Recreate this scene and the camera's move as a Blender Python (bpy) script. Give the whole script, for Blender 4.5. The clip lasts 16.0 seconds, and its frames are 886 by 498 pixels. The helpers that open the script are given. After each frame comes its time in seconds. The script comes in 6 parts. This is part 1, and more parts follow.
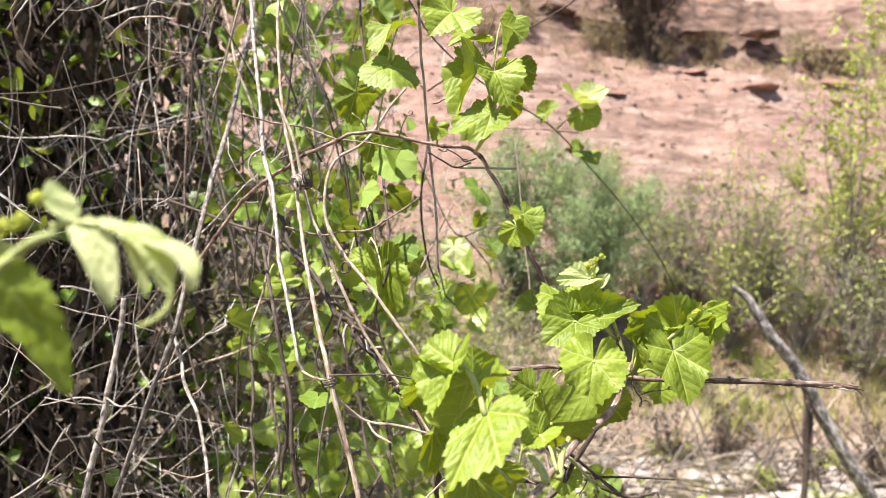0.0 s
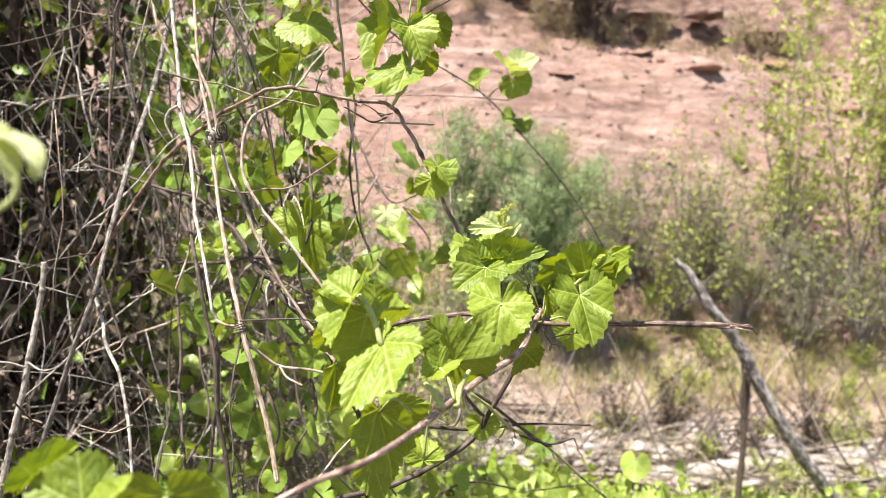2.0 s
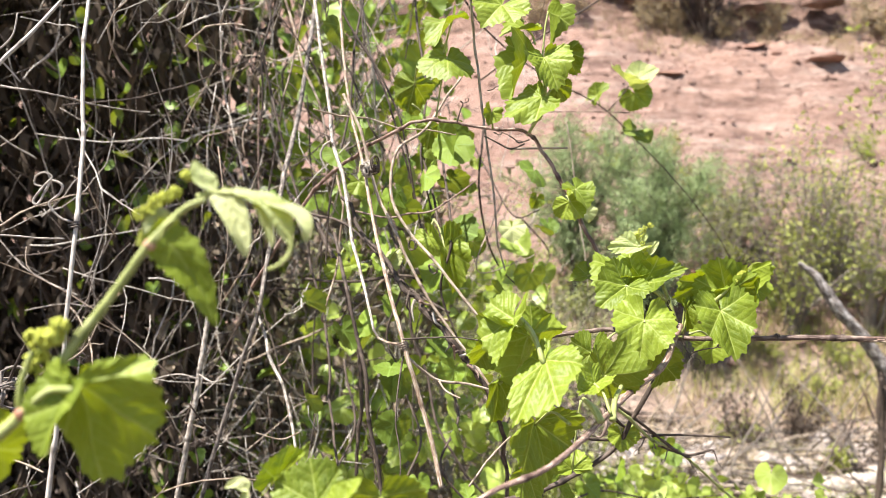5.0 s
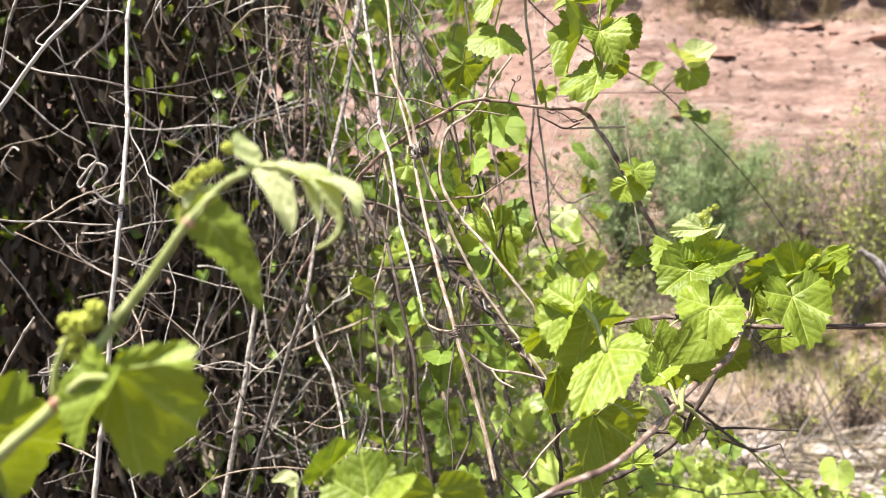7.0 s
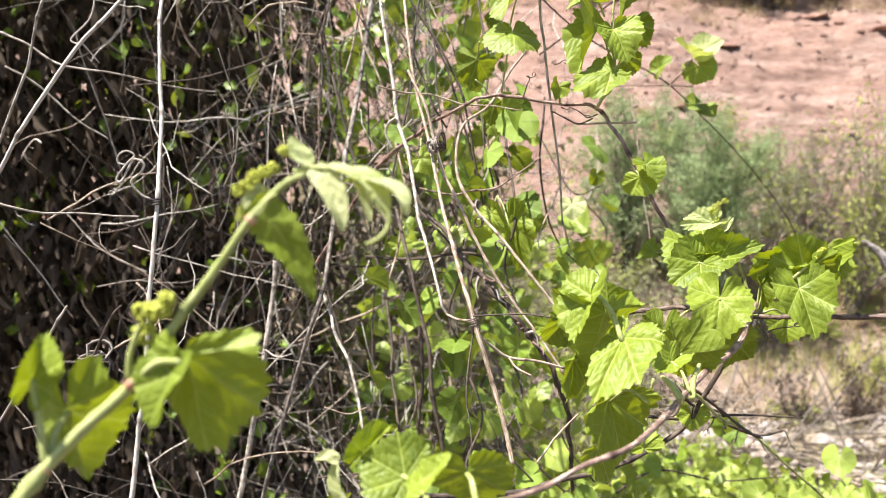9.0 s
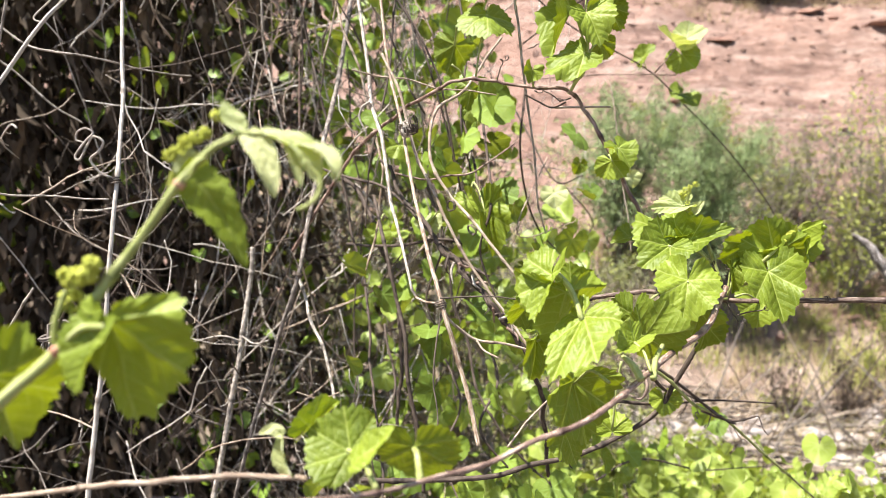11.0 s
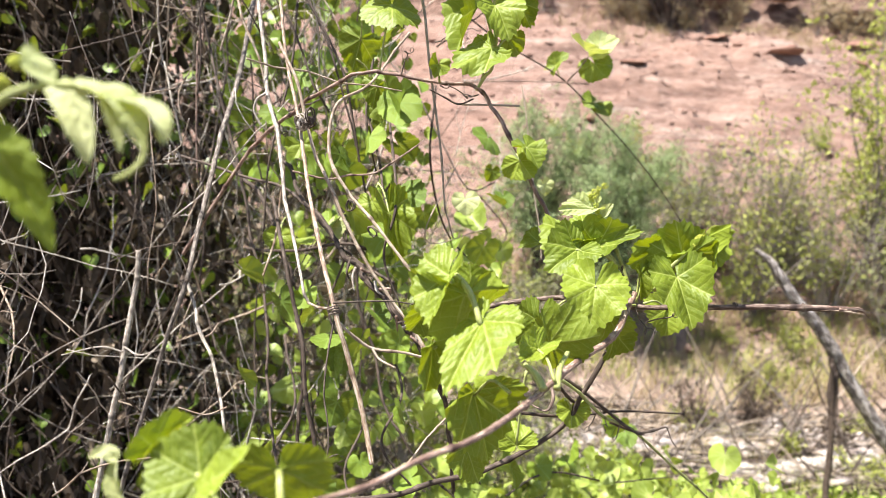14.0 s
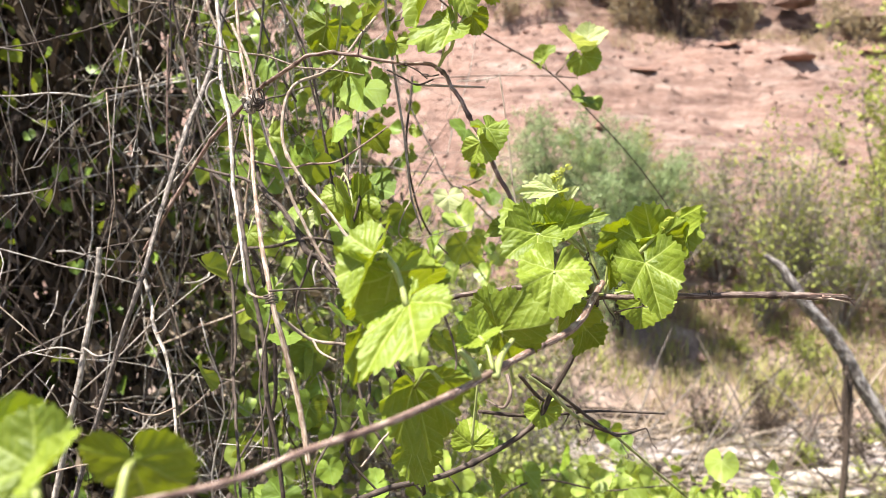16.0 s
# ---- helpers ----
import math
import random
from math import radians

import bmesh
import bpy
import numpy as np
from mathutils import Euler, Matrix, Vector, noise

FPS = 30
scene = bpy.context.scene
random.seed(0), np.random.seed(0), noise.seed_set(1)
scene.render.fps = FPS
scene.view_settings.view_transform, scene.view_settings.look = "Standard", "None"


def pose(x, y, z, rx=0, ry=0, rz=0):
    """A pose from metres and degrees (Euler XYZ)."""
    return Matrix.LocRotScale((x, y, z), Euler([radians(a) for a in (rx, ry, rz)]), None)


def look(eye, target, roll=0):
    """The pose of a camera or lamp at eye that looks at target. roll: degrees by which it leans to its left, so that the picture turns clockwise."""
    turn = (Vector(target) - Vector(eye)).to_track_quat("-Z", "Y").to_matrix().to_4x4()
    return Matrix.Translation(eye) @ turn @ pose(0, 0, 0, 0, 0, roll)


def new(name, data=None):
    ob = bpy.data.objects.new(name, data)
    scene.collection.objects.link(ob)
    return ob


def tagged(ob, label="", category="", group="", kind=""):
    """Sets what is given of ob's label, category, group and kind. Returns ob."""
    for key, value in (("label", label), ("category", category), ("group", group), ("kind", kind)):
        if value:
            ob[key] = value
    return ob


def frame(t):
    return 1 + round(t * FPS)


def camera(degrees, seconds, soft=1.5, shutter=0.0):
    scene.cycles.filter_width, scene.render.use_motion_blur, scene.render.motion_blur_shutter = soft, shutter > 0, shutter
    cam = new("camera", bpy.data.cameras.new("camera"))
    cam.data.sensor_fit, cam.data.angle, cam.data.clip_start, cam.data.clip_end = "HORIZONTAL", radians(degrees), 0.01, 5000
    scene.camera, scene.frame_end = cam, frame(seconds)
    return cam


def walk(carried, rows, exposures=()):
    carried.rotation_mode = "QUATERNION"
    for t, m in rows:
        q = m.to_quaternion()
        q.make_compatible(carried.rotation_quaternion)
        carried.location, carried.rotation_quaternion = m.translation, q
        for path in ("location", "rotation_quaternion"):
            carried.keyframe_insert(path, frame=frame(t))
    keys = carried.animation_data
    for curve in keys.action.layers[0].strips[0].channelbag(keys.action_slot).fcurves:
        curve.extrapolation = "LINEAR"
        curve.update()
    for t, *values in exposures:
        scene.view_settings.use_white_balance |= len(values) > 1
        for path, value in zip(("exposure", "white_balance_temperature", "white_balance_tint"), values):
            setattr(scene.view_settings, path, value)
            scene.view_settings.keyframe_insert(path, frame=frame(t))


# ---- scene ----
cam = camera(60.6, 16.0, 0.8)
PATH = [
    (0, (-0.006, 0.001, 1.476), (0.015, 1.997, 1.36), 3.0),
    (0.5, (-0.002, -0.009, 1.473), (0.038, 1.986, 1.344), 2.8),
    (1, (0.003, -0.035, 1.456), (0.074, 1.959, 1.312), 2.6),
    (1.5, (0.002, -0.051, 1.449), (0.116, 1.939, 1.295), 2.6),
    (2, (0.039, -0.02, 1.443), (0.184, 1.968, 1.288), 2.6),
    (2.5, (0.033, -0.013, 1.47), (0.192, 1.974, 1.31), 2.7),
    (3, (0.041, -0.024, 1.468), (0.171, 1.965, 1.308), 2.3),
    (3.5, (0.03, -0.022, 1.458), (0.109, 1.97, 1.298), 2.1),
    (4, (-0.003, -0.036, 1.462), (0.006, 1.958, 1.303), 1.7),
    (4.5, (0.009, -0.043, 1.469), (-0.059, 1.95, 1.315), 1.3),
    (5, (-0.006, -0.075, 1.463), (-0.139, 1.915, 1.317), 0.7),
    (5.2, (-0.002, -0.079, 1.474), (-0.158, 1.908, 1.315), 0.4),
    (7.3, (-0.024, -0.041, 1.454), (-0.277, 1.935, 1.271), 0.2),
    (7.5, (-0.031, -0.048, 1.459), (-0.282, 1.927, 1.269), 0.2),
    (8, (-0.037, -0.054, 1.455), (-0.294, 1.92, 1.259), 0.2),
    (8.5, (-0.035, -0.073, 1.463), (-0.293, 1.9, 1.262), 0.3),
    (10.8, (-0.004, -0.075, 1.444), (-0.258, 1.898, 1.233), 0.3),
    (11, (-0.001, -0.067, 1.447), (-0.246, 1.906, 1.229), 0.5),
    (11.5, (0.008, -0.049, 1.429), (-0.203, 1.927, 1.198), 1.0),
    (12, (0.006, -0.036, 1.417), (-0.157, 1.944, 1.185), 1.2),
    (12.5, (0.018, -0.046, 1.424), (-0.097, 1.938, 1.201), 1.3),
    (13, (0.016, -0.025, 1.433), (-0.058, 1.963, 1.226), 1.4),
    (13.5, (0.013, -0.017, 1.436), (-0.035, 1.973, 1.245), 1.6),
    (14, (0.017, -0.008, 1.429), (-0.018, 1.984, 1.25), 1.7),
    (14.5, (0.032, 0.012, 1.418), (-0.002, 2.004, 1.249), 1.6),
    (15, (0.046, 0.03, 1.42), (0.004, 2.023, 1.256), 1.6),
    (15.5, (0.07, 0.029, 1.427), (0.014, 2.022, 1.271), 1.5),
    (16, (0.079, 0.045, 1.4), (0.007, 2.038, 1.251), 1.2),
]
walk(cam, [(t, look(eye, target, roll)) for t, eye, target, roll in PATH])

cam.data.dof.use_dof = True
cam.data.dof.focus_distance = 0.83
cam.data.dof.aperture_fstop = 7.0

# ---- daylight: high clear sun from the left, blue sky ----
SUN_TURN, SUN_HIGH = 208.0, 65.0        # degrees: where the sun stands (from +x towards +y), and its height
to_sun = Vector((math.cos(radians(SUN_TURN)) * math.cos(radians(SUN_HIGH)), math.sin(radians(SUN_TURN)) * math.cos(radians(SUN_HIGH)), math.sin(radians(SUN_HIGH))))
world = bpy.data.worlds.new("world")
scene.world = world
world.use_nodes = True
wn = world.node_tree.nodes
sky = wn.new("ShaderNodeTexSky")
sky.sky_type, sky.sun_disc = "NISHITA", False
sky.sun_elevation, sky.sun_rotation = radians(SUN_HIGH), radians(90 - SUN_TURN)
world.node_tree.links.new(sky.outputs[0], wn["Background"].inputs[0])
wn["Background"].inputs[1].default_value = 0.08
sun = new("sun", bpy.data.lights.new("sun", "SUN"))
sun.data.energy, sun.data.angle, sun.data.color = 5.6, radians(0.53), (1.0, 0.955, 0.89)
sun.matrix_world = look(to_sun * 60, (0, 0, 0))
scene.view_settings.exposure = 1.33


# ---- materials ----
def material(name):
    m = bpy.data.materials.new(name)
    m.use_nodes = True
    nt = m.node_tree
    return m, nt, nt.nodes["Principled BSDF"], nt.nodes["Material Output"]


def node(nt, kind, **inputs):
    n = nt.nodes.new("ShaderNode" + kind)
    for k, v in inputs.items():
        n.inputs[k.replace("_", " ")].default_value = v
    return n


def ramp(nt, source, stops):
    r = nt.nodes.new("ShaderNodeValToRGB")
    e = r.color_ramp.elements
    while len(e) < len(stops):
        e.new(0.5)
    for el, (p, c) in zip(e, stops):
        el.position, el.color = p, (*c, 1)
    nt.links.new(source, r.inputs[0])
    return r.outputs[0]


def mixed(nt, fac, a, b, mode="MIX"):
    n = nt.nodes.new("ShaderNodeMix")
    n.data_type, n.blend_type = "RGBA", mode
    for i, v in ((0, fac), (6, a), (7, b)):
        if isinstance(v, bpy.types.NodeSocket):
            nt.links.new(v, n.inputs[i])
        else:
            n.inputs[i].default_value = v if i == 0 else (*v, 1)
    return n.outputs[2]


def bumped(nt, bsdf, height, strength, distance):
    b = node(nt, "Bump", Strength=strength, Distance=distance)
    nt.links.new(height, b.inputs["Height"])
    nt.links.new(b.outputs[0], bsdf.inputs["Normal"])


def noise_tex(nt, coords, scale, detail=4.0, rough=0.55):
    n = node(nt, "TexNoise", Scale=scale, Detail=detail, Roughness=rough)
    nt.links.new(coords, n.inputs["Vector"])
    return n.outputs["Fac"]


def calc(nt, kind, a, b=None):
    n = nt.nodes.new("ShaderNodeMath")
    n.operation = kind
    for i, v in enumerate((a, b)):
        if isinstance(v, bpy.types.NodeSocket):
            nt.links.new(v, n.inputs[i])
        elif v is not None:
            n.inputs[i].default_value = v
    return n.outputs[0]


def vein_net(nt):
    """Veins of a vine leaf from its flat coordinates: five main ribs, side ribs between them. Gives the lines and the swelling between them."""
    sep = nt.nodes.new("ShaderNodeSeparateXYZ")
    nt.links.new(nt.nodes.new("ShaderNodeUVMap").outputs[0], sep.inputs[0])
    obj = nt.nodes.new("ShaderNodeTexCoord").outputs["Object"]
    wig = calc(nt, "MULTIPLY", calc(nt, "SUBTRACT", noise_tex(nt, obj, 90.0, 2.0), 0.5), 0.05)
    x = calc(nt, "ADD", calc(nt, "ABSOLUTE", sep.outputs[0]), wig)
    y = calc(nt, "ADD", sep.outputs[1], wig)
    best = side = None
    for a in (0.0, 0.85, 1.75):
        s = calc(nt, "ADD", calc(nt, "MULTIPLY", x, math.sin(a)), calc(nt, "MULTIPLY", y, math.cos(a)))
        off = calc(nt, "ABSOLUTE", calc(nt, "SUBTRACT", calc(nt, "MULTIPLY", x, math.cos(a)), calc(nt, "MULTIPLY", y, math.sin(a))))
        off = calc(nt, "ADD", off, calc(nt, "MULTIPLY", calc(nt, "LESS_THAN", s, 0.0), 9.0))
        w = calc(nt, "FRACT", calc(nt, "DIVIDE", calc(nt, "SUBTRACT", s, calc(nt, "MULTIPLY", off, 0.8)), 0.15))
        w = calc(nt, "MINIMUM", w, calc(nt, "SUBTRACT", 1.0, w))
        if best is None:
            best, side = off, w
        else:
            near = calc(nt, "LESS_THAN", off, best)
            far = calc(nt, "SUBTRACT", 1.0, near)
            side = calc(nt, "ADD", calc(nt, "MULTIPLY", w, near), calc(nt, "MULTIPLY", side, far))
            best = calc(nt, "MINIMUM", off, best)
    main = ramp(nt, best, [(0.006, (0.65, 0.65, 0.65)), (0.018, (0, 0, 0))])
    ribs = ramp(nt, side, [(0.02, (0.28, 0.28, 0.28)), (0.085, (0, 0, 0))])
    lines = calc(nt, "MAXIMUM", main, ribs)
    swell = calc(nt, "MULTIPLY", calc(nt, "POWER", calc(nt, "MINIMUM", calc(nt, "MULTIPLY", best, 14.0), 1.0), 0.6), calc(nt, "ADD", 0.35, side))
    return lines, swell


def leaf_material(name, dark, light, glow, vein, through_part=0.38, rough=0.5, netted=False, sheen=0.0):
    """A living leaf: mottled blade, paler veins, light that shines through."""
    m, nt, p, out = material(name)
    geo = nt.nodes.new("ShaderNodeTexCoord").outputs["Object"]
    rnd = nt.nodes.new("ShaderNodeObjectInfo").outputs["Random"]
    isl = nt.nodes.new("ShaderNodeNewGeometry").outputs["Random Per Island"]
    both = nt.nodes.new("ShaderNodeMath")
    both.operation = "ADD"
    nt.links.new(rnd, both.inputs[0])
    nt.links.new(isl, both.inputs[1])
    half = nt.nodes.new("ShaderNodeMath")
    half.operation = "FRACT"
    nt.links.new(both.outputs[0], half.inputs[0])
    mott = noise_tex(nt, geo, 60.0, 3.0)
    blade = ramp(nt, half.outputs[0], [(0.0, dark), (1.0, light)])
    blade = mixed(nt, ramp(nt, mott, [(0.35, (0, 0, 0)), (0.75, (0.6, 0.6, 0.6))]), blade, light)
    at = nt.nodes.new("ShaderNodeAttribute")
    at.attribute_name = "vein"
    lines, swell = vein_net(nt) if netted else (at.outputs["Fac"], None)
    blade = mixed(nt, lines, blade, vein)
    mesh = node(nt, "TexVoronoi", Scale=300.0)
    mesh.feature = "DISTANCE_TO_EDGE"
    nt.links.new(geo, mesh.inputs["Vector"])
    blade = mixed(nt, ramp(nt, mesh.outputs["Distance"], [(0.0, (0.16, 0.16, 0.16)), (0.12, (0, 0, 0))]), blade, vein)
    nt.links.new(blade, p.inputs["Base Color"])
    p.inputs["Roughness"].default_value = rough
    p.inputs["Specular IOR Level"].default_value = 0.28
    grain = noise_tex(nt, geo, 170.0, 3.0, 0.6)
    if netted:
        cells = node(nt, "TexVoronoi", Scale=19.0)
        nt.links.new(nt.nodes.new("ShaderNodeUVMap").outputs[0], cells.inputs["Vector"])
        blister = calc(nt, "SUBTRACT", 0.6, cells.outputs["Distance"])
        bumped(nt, p, calc(nt, "ADD", calc(nt, "ADD", calc(nt, "MULTIPLY", grain, 0.25), calc(nt, "MULTIPLY", blister, 0.42)), calc(nt, "MULTIPLY", swell, 0.7)), 0.6, 0.0012)
        p.inputs["Specular IOR Level"].default_value = 0.34
        p.inputs["Sheen Weight"].default_value = sheen
    else:
        bumped(nt, p, grain, 0.45, 0.0015)
    tr = nt.nodes.new("ShaderNodeBsdfTranslucent")
    tint = mixed(nt, lines, glow, tuple(0.9 * c + 0.1 for c in glow))
    tint = mixed(nt, ramp(nt, mott, [(0.3, (0, 0, 0)), (0.8, (0.4, 0.4, 0.4))]), tint, tuple(0.7 * c for c in glow))
    nt.links.new(tint, tr.inputs[0])
    mx = node(nt, "MixShader", Fac=through_part)
    nt.links.new(p.outputs[0], mx.inputs[1])
    nt.links.new(tr.outputs[0], mx.inputs[2])
    nt.links.new(mx.outputs[0], out.inputs[0])
    return m


def bark_material(name, dark, mid, light, scale=1.0, rough=0.75, relief=0.0008):
    """Fibrous bark with streaks along the stem (u round it, v along it in metres)."""
    m, nt, p, out = material(name)
    uv = nt.nodes.new("ShaderNodeUVMap").outputs[0]
    obj = nt.nodes.new("ShaderNodeTexCoord").outputs["Object"]
    mp = nt.nodes.new("ShaderNodeMapping")
    mp.inputs["Scale"].default_value = (4.0, 30.0 * scale, 1)
    nt.links.new(uv, mp.inputs["Vector"])
    streak = noise_tex(nt, mp.outputs[0], 1.6, 5.0, 0.65)
    blot = noise_tex(nt, obj, 75.0 * scale, 4.0, 0.65)
    c = ramp(nt, streak, [(0.4, dark), (0.49, mid), (0.57, light)])
    c = mixed(nt, ramp(nt, blot, [(0.48, (0, 0, 0)), (0.6, (0.8, 0.8, 0.8))]), c, dark)
    info = nt.nodes.new("ShaderNodeObjectInfo").outputs["Random"]
    c = mixed(nt, ramp(nt, info, [(0.0, (0, 0, 0)), (1.0, (0.35, 0.35, 0.35))]), c, light)
    each = nt.nodes.new("ShaderNodeNewGeometry").outputs["Random Per Island"]
    c = mixed(nt, ramp(nt, each, [(0.0, (0, 0, 0)), (1.0, (0.35, 0.35, 0.35))]), c, dark)
    at = nt.nodes.new("ShaderNodeAttribute")
    at.attribute_name = "vein"
    c = mixed(nt, at.outputs["Fac"], c, tuple(0.5 * k for k in dark))
    nt.links.new(c, p.inputs["Base Color"])
    p.inputs["Roughness"].default_value = rough
    p.inputs["Specular IOR Level"].default_value = 0.35
    bumped(nt, p, streak, 1.0, relief)
    return m


def earth_material(name, colours, scale, relief, rough=0.9, strata=0.0):
    m, nt, p, out = material(name)
    obj = nt.nodes.new("ShaderNodeTexCoord").outputs["Object"]
    mp = nt.nodes.new("ShaderNodeMapping")
    mp.inputs["Scale"].default_value = (1, 1, 1 + strata)
    nt.links.new(obj, mp.inputs["Vector"])
    big = noise_tex(nt, mp.outputs[0], scale, 6.0, 0.6)
    fine = noise_tex(nt, mp.outputs[0], scale * 14, 5.0, 0.7)
    c = ramp(nt, big, [(0.35 + 0.3 * i / (len(colours) - 1), k) for i, k in enumerate(colours)])
    c = mixed(nt, ramp(nt, fine, [(0.4, (0.55, 0.55, 0.55)), (0.62, (0, 0, 0))]), c, tuple(0.55 * k for k in colours[0]))
    nt.links.new(c, p.inputs["Base Color"])
    p.inputs["Roughness"].default_value = rough
    bumped(nt, p, fine, 0.7, relief)
    return m


def hill_material(name):
    """Red earth in crumbling beds: broad patches, level streaks, dark cracks and pale scree."""
    m, nt, p, out = material(name)
    obj = nt.nodes.new("ShaderNodeTexCoord").outputs["Object"]
    beds = nt.nodes.new("ShaderNodeMapping")
    beds.inputs["Scale"].default_value = (0.45, 0.9, 3.2)
    nt.links.new(obj, beds.inputs["Vector"])
    patch = noise_tex(nt, obj, 0.55, 5.0, 0.6)
    level = noise_tex(nt, beds.outputs[0], 1.9, 7.0, 0.68)
    fine = noise_tex(nt, beds.outputs[0], 11.0, 6.0, 0.72)
    c = ramp(nt, level, [(0.34, (0.135, 0.076, 0.059)), (0.45, (0.258, 0.154, 0.118)), (0.54, (0.335, 0.216, 0.171)), (0.68, (0.43, 0.33, 0.277))])
    c = mixed(nt, ramp(nt, patch, [(0.42, (0, 0, 0)), (0.62, (0.55, 0.55, 0.55))]), c, (0.325, 0.192, 0.142))
    c = mixed(nt, ramp(nt, fine, [(0.36, (0.75, 0.75, 0.75)), (0.48, (0, 0, 0))]), c, (0.13, 0.07, 0.055))
    c = mixed(nt, ramp(nt, fine, [(0.56, (0, 0, 0)), (0.7, (0.6, 0.6, 0.6))]), c, (0.51, 0.415, 0.36))
    nt.links.new(c, p.inputs["Base Color"])
    p.inputs["Roughness"].default_value = 0.95
    bumped(nt, p, fine, 0.8, 0.09)
    return m


M_LEAF = leaf_material("vine_leaf", (0.07, 0.11, 0.006), (0.25, 0.32, 0.03), (0.34, 0.4, 0.004), (0.4, 0.46, 0.11), 0.3, 0.5, True)
M_LEAF_PALE = leaf_material("young_vine_leaf", (0.33, 0.40, 0.11), (0.55, 0.57, 0.27), (0.56, 0.60, 0.10), (0.6, 0.62, 0.36), 0.35, 0.55, True, 0.35)
# vine leaf again, its low end darkened to stand for shade in the thicket
M_LEAF_MASS = leaf_material("shaded_thicket_leaf", (0.025, 0.055, 0.005), (0.2, 0.28, 0.03), (0.44, 0.5, 0.025), (0.2, 0.3, 0.06), 0.18, 0.4)
M_LEAF_LOW = leaf_material("bank_leaf", (0.09, 0.15, 0.014), (0.34, 0.42, 0.08), (0.46, 0.55, 0.04), (0.4, 0.47, 0.14), 0.32, 0.36)
M_SCRUB = leaf_material("scrub_leaf", (0.12, 0.14, 0.04), (0.42, 0.43, 0.14), (0.40, 0.44, 0.10), (0.2, 0.3, 0.06), 0.3, 0.6)
M_SCRUB_BRIGHT = leaf_material("bright_scrub_leaf", (0.16, 0.20, 0.035), (0.48, 0.50, 0.13), (0.46, 0.5, 0.1), (0.3, 0.35, 0.1), 0.35, 0.55)
M_SCRUB_GREY = leaf_material("grey_scrub_leaf", (0.11, 0.12, 0.05), (0.34, 0.345, 0.16), (0.33, 0.33, 0.16), (0.3, 0.3, 0.2), 0.3, 0.7)
M_SAGE = leaf_material("feathery_leaf", (0.25, 0.32, 0.14), (0.40, 0.47, 0.25), (0.36, 0.45, 0.2), (0.3, 0.4, 0.2), 0.4, 0.7)
M_GRASS = leaf_material("dry_grass", (0.17, 0.12, 0.07), (0.44, 0.35, 0.21), (0.5, 0.42, 0.2), (0.4, 0.3, 0.2), 0.2, 0.8)
M_STEM = bark_material("green_stem", (0.22, 0.25, 0.055), (0.36, 0.39, 0.12), (0.5, 0.52, 0.25), 1.0, 0.6, 0.0003)
M_RED_CANE = bark_material("reddish_cane", (0.09, 0.04, 0.028), (0.27, 0.145, 0.105), (0.55, 0.43, 0.35), 1.0, 0.6)
M_VINE = bark_material("vine_cane", (0.04, 0.02, 0.015), (0.12, 0.072, 0.055), (0.36, 0.27, 0.22), 1.0, 0.6)
M_STRAW = bark_material("straw_cane", (0.18, 0.11, 0.07), (0.40, 0.30, 0.21), (0.64, 0.55, 0.45), 1.0, 0.6)
M_GREY = bark_material("grey_cane", (0.12, 0.092, 0.07), (0.40, 0.335, 0.27), (0.72, 0.65, 0.57), 1.0, 0.55)
M_DULL = bark_material("dull_twig", (0.07, 0.055, 0.045), (0.2, 0.165, 0.14), (0.42, 0.36, 0.31))
M_PALE = bark_material("bleached_twig", (0.26, 0.2, 0.155), (0.58, 0.52, 0.455), (0.8, 0.75, 0.68), 1.0, 0.5)
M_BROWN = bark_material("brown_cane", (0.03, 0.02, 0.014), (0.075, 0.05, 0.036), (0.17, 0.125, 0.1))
M_NODE = bark_material("pink_joint", (0.35, 0.16, 0.1), (0.5, 0.28, 0.18), (0.6, 0.45, 0.25), 1.0, 0.6, 0.0003)
M_LOG = bark_material("weathered_wood", (0.06, 0.045, 0.038), (0.26, 0.21, 0.185), (0.66, 0.6, 0.55), 0.25, 0.85, 0.01)
M_TENDRIL = bark_material("dry_tendril", (0.02, 0.014, 0.01), (0.07, 0.046, 0.036), (0.32, 0.25, 0.2))
M_BUD = leaf_material("flower_bud", (0.40, 0.44, 0.05), (0.58, 0.60, 0.11), (0.6, 0.62, 0.06), (0.5, 0.5, 0.1), 0.25, 0.6)
M_HILL = hill_material("red_earth")
M_ROCK = earth_material("red_sandstone", [(0.16, 0.08, 0.06), (0.33, 0.17, 0.12), (0.44, 0.26, 0.19)], 2.2, 0.03, 0.9, 5.0)
M_STONE = earth_material("pale_stone", [(0.28, 0.22, 0.19), (0.48, 0.41, 0.37), (0.66, 0.6, 0.56)], 5.0, 0.01)
# near-black low end also stands for deep shade inside the thicket
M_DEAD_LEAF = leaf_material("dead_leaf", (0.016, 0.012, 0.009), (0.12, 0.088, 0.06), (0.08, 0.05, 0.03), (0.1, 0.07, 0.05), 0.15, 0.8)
M_DRY_LEAF = leaf_material("dry_leaf", (0.06, 0.045, 0.032), (0.36, 0.29, 0.21), (0.25, 0.18, 0.1), (0.3, 0.22, 0.15), 0.15, 0.7)
M_BANK = earth_material("brown_bank", [(0.09, 0.055, 0.042), (0.22, 0.125, 0.09), (0.36, 0.22, 0.165), (0.45, 0.32, 0.25)], 2.4, 0.08, 0.95, 2.0)
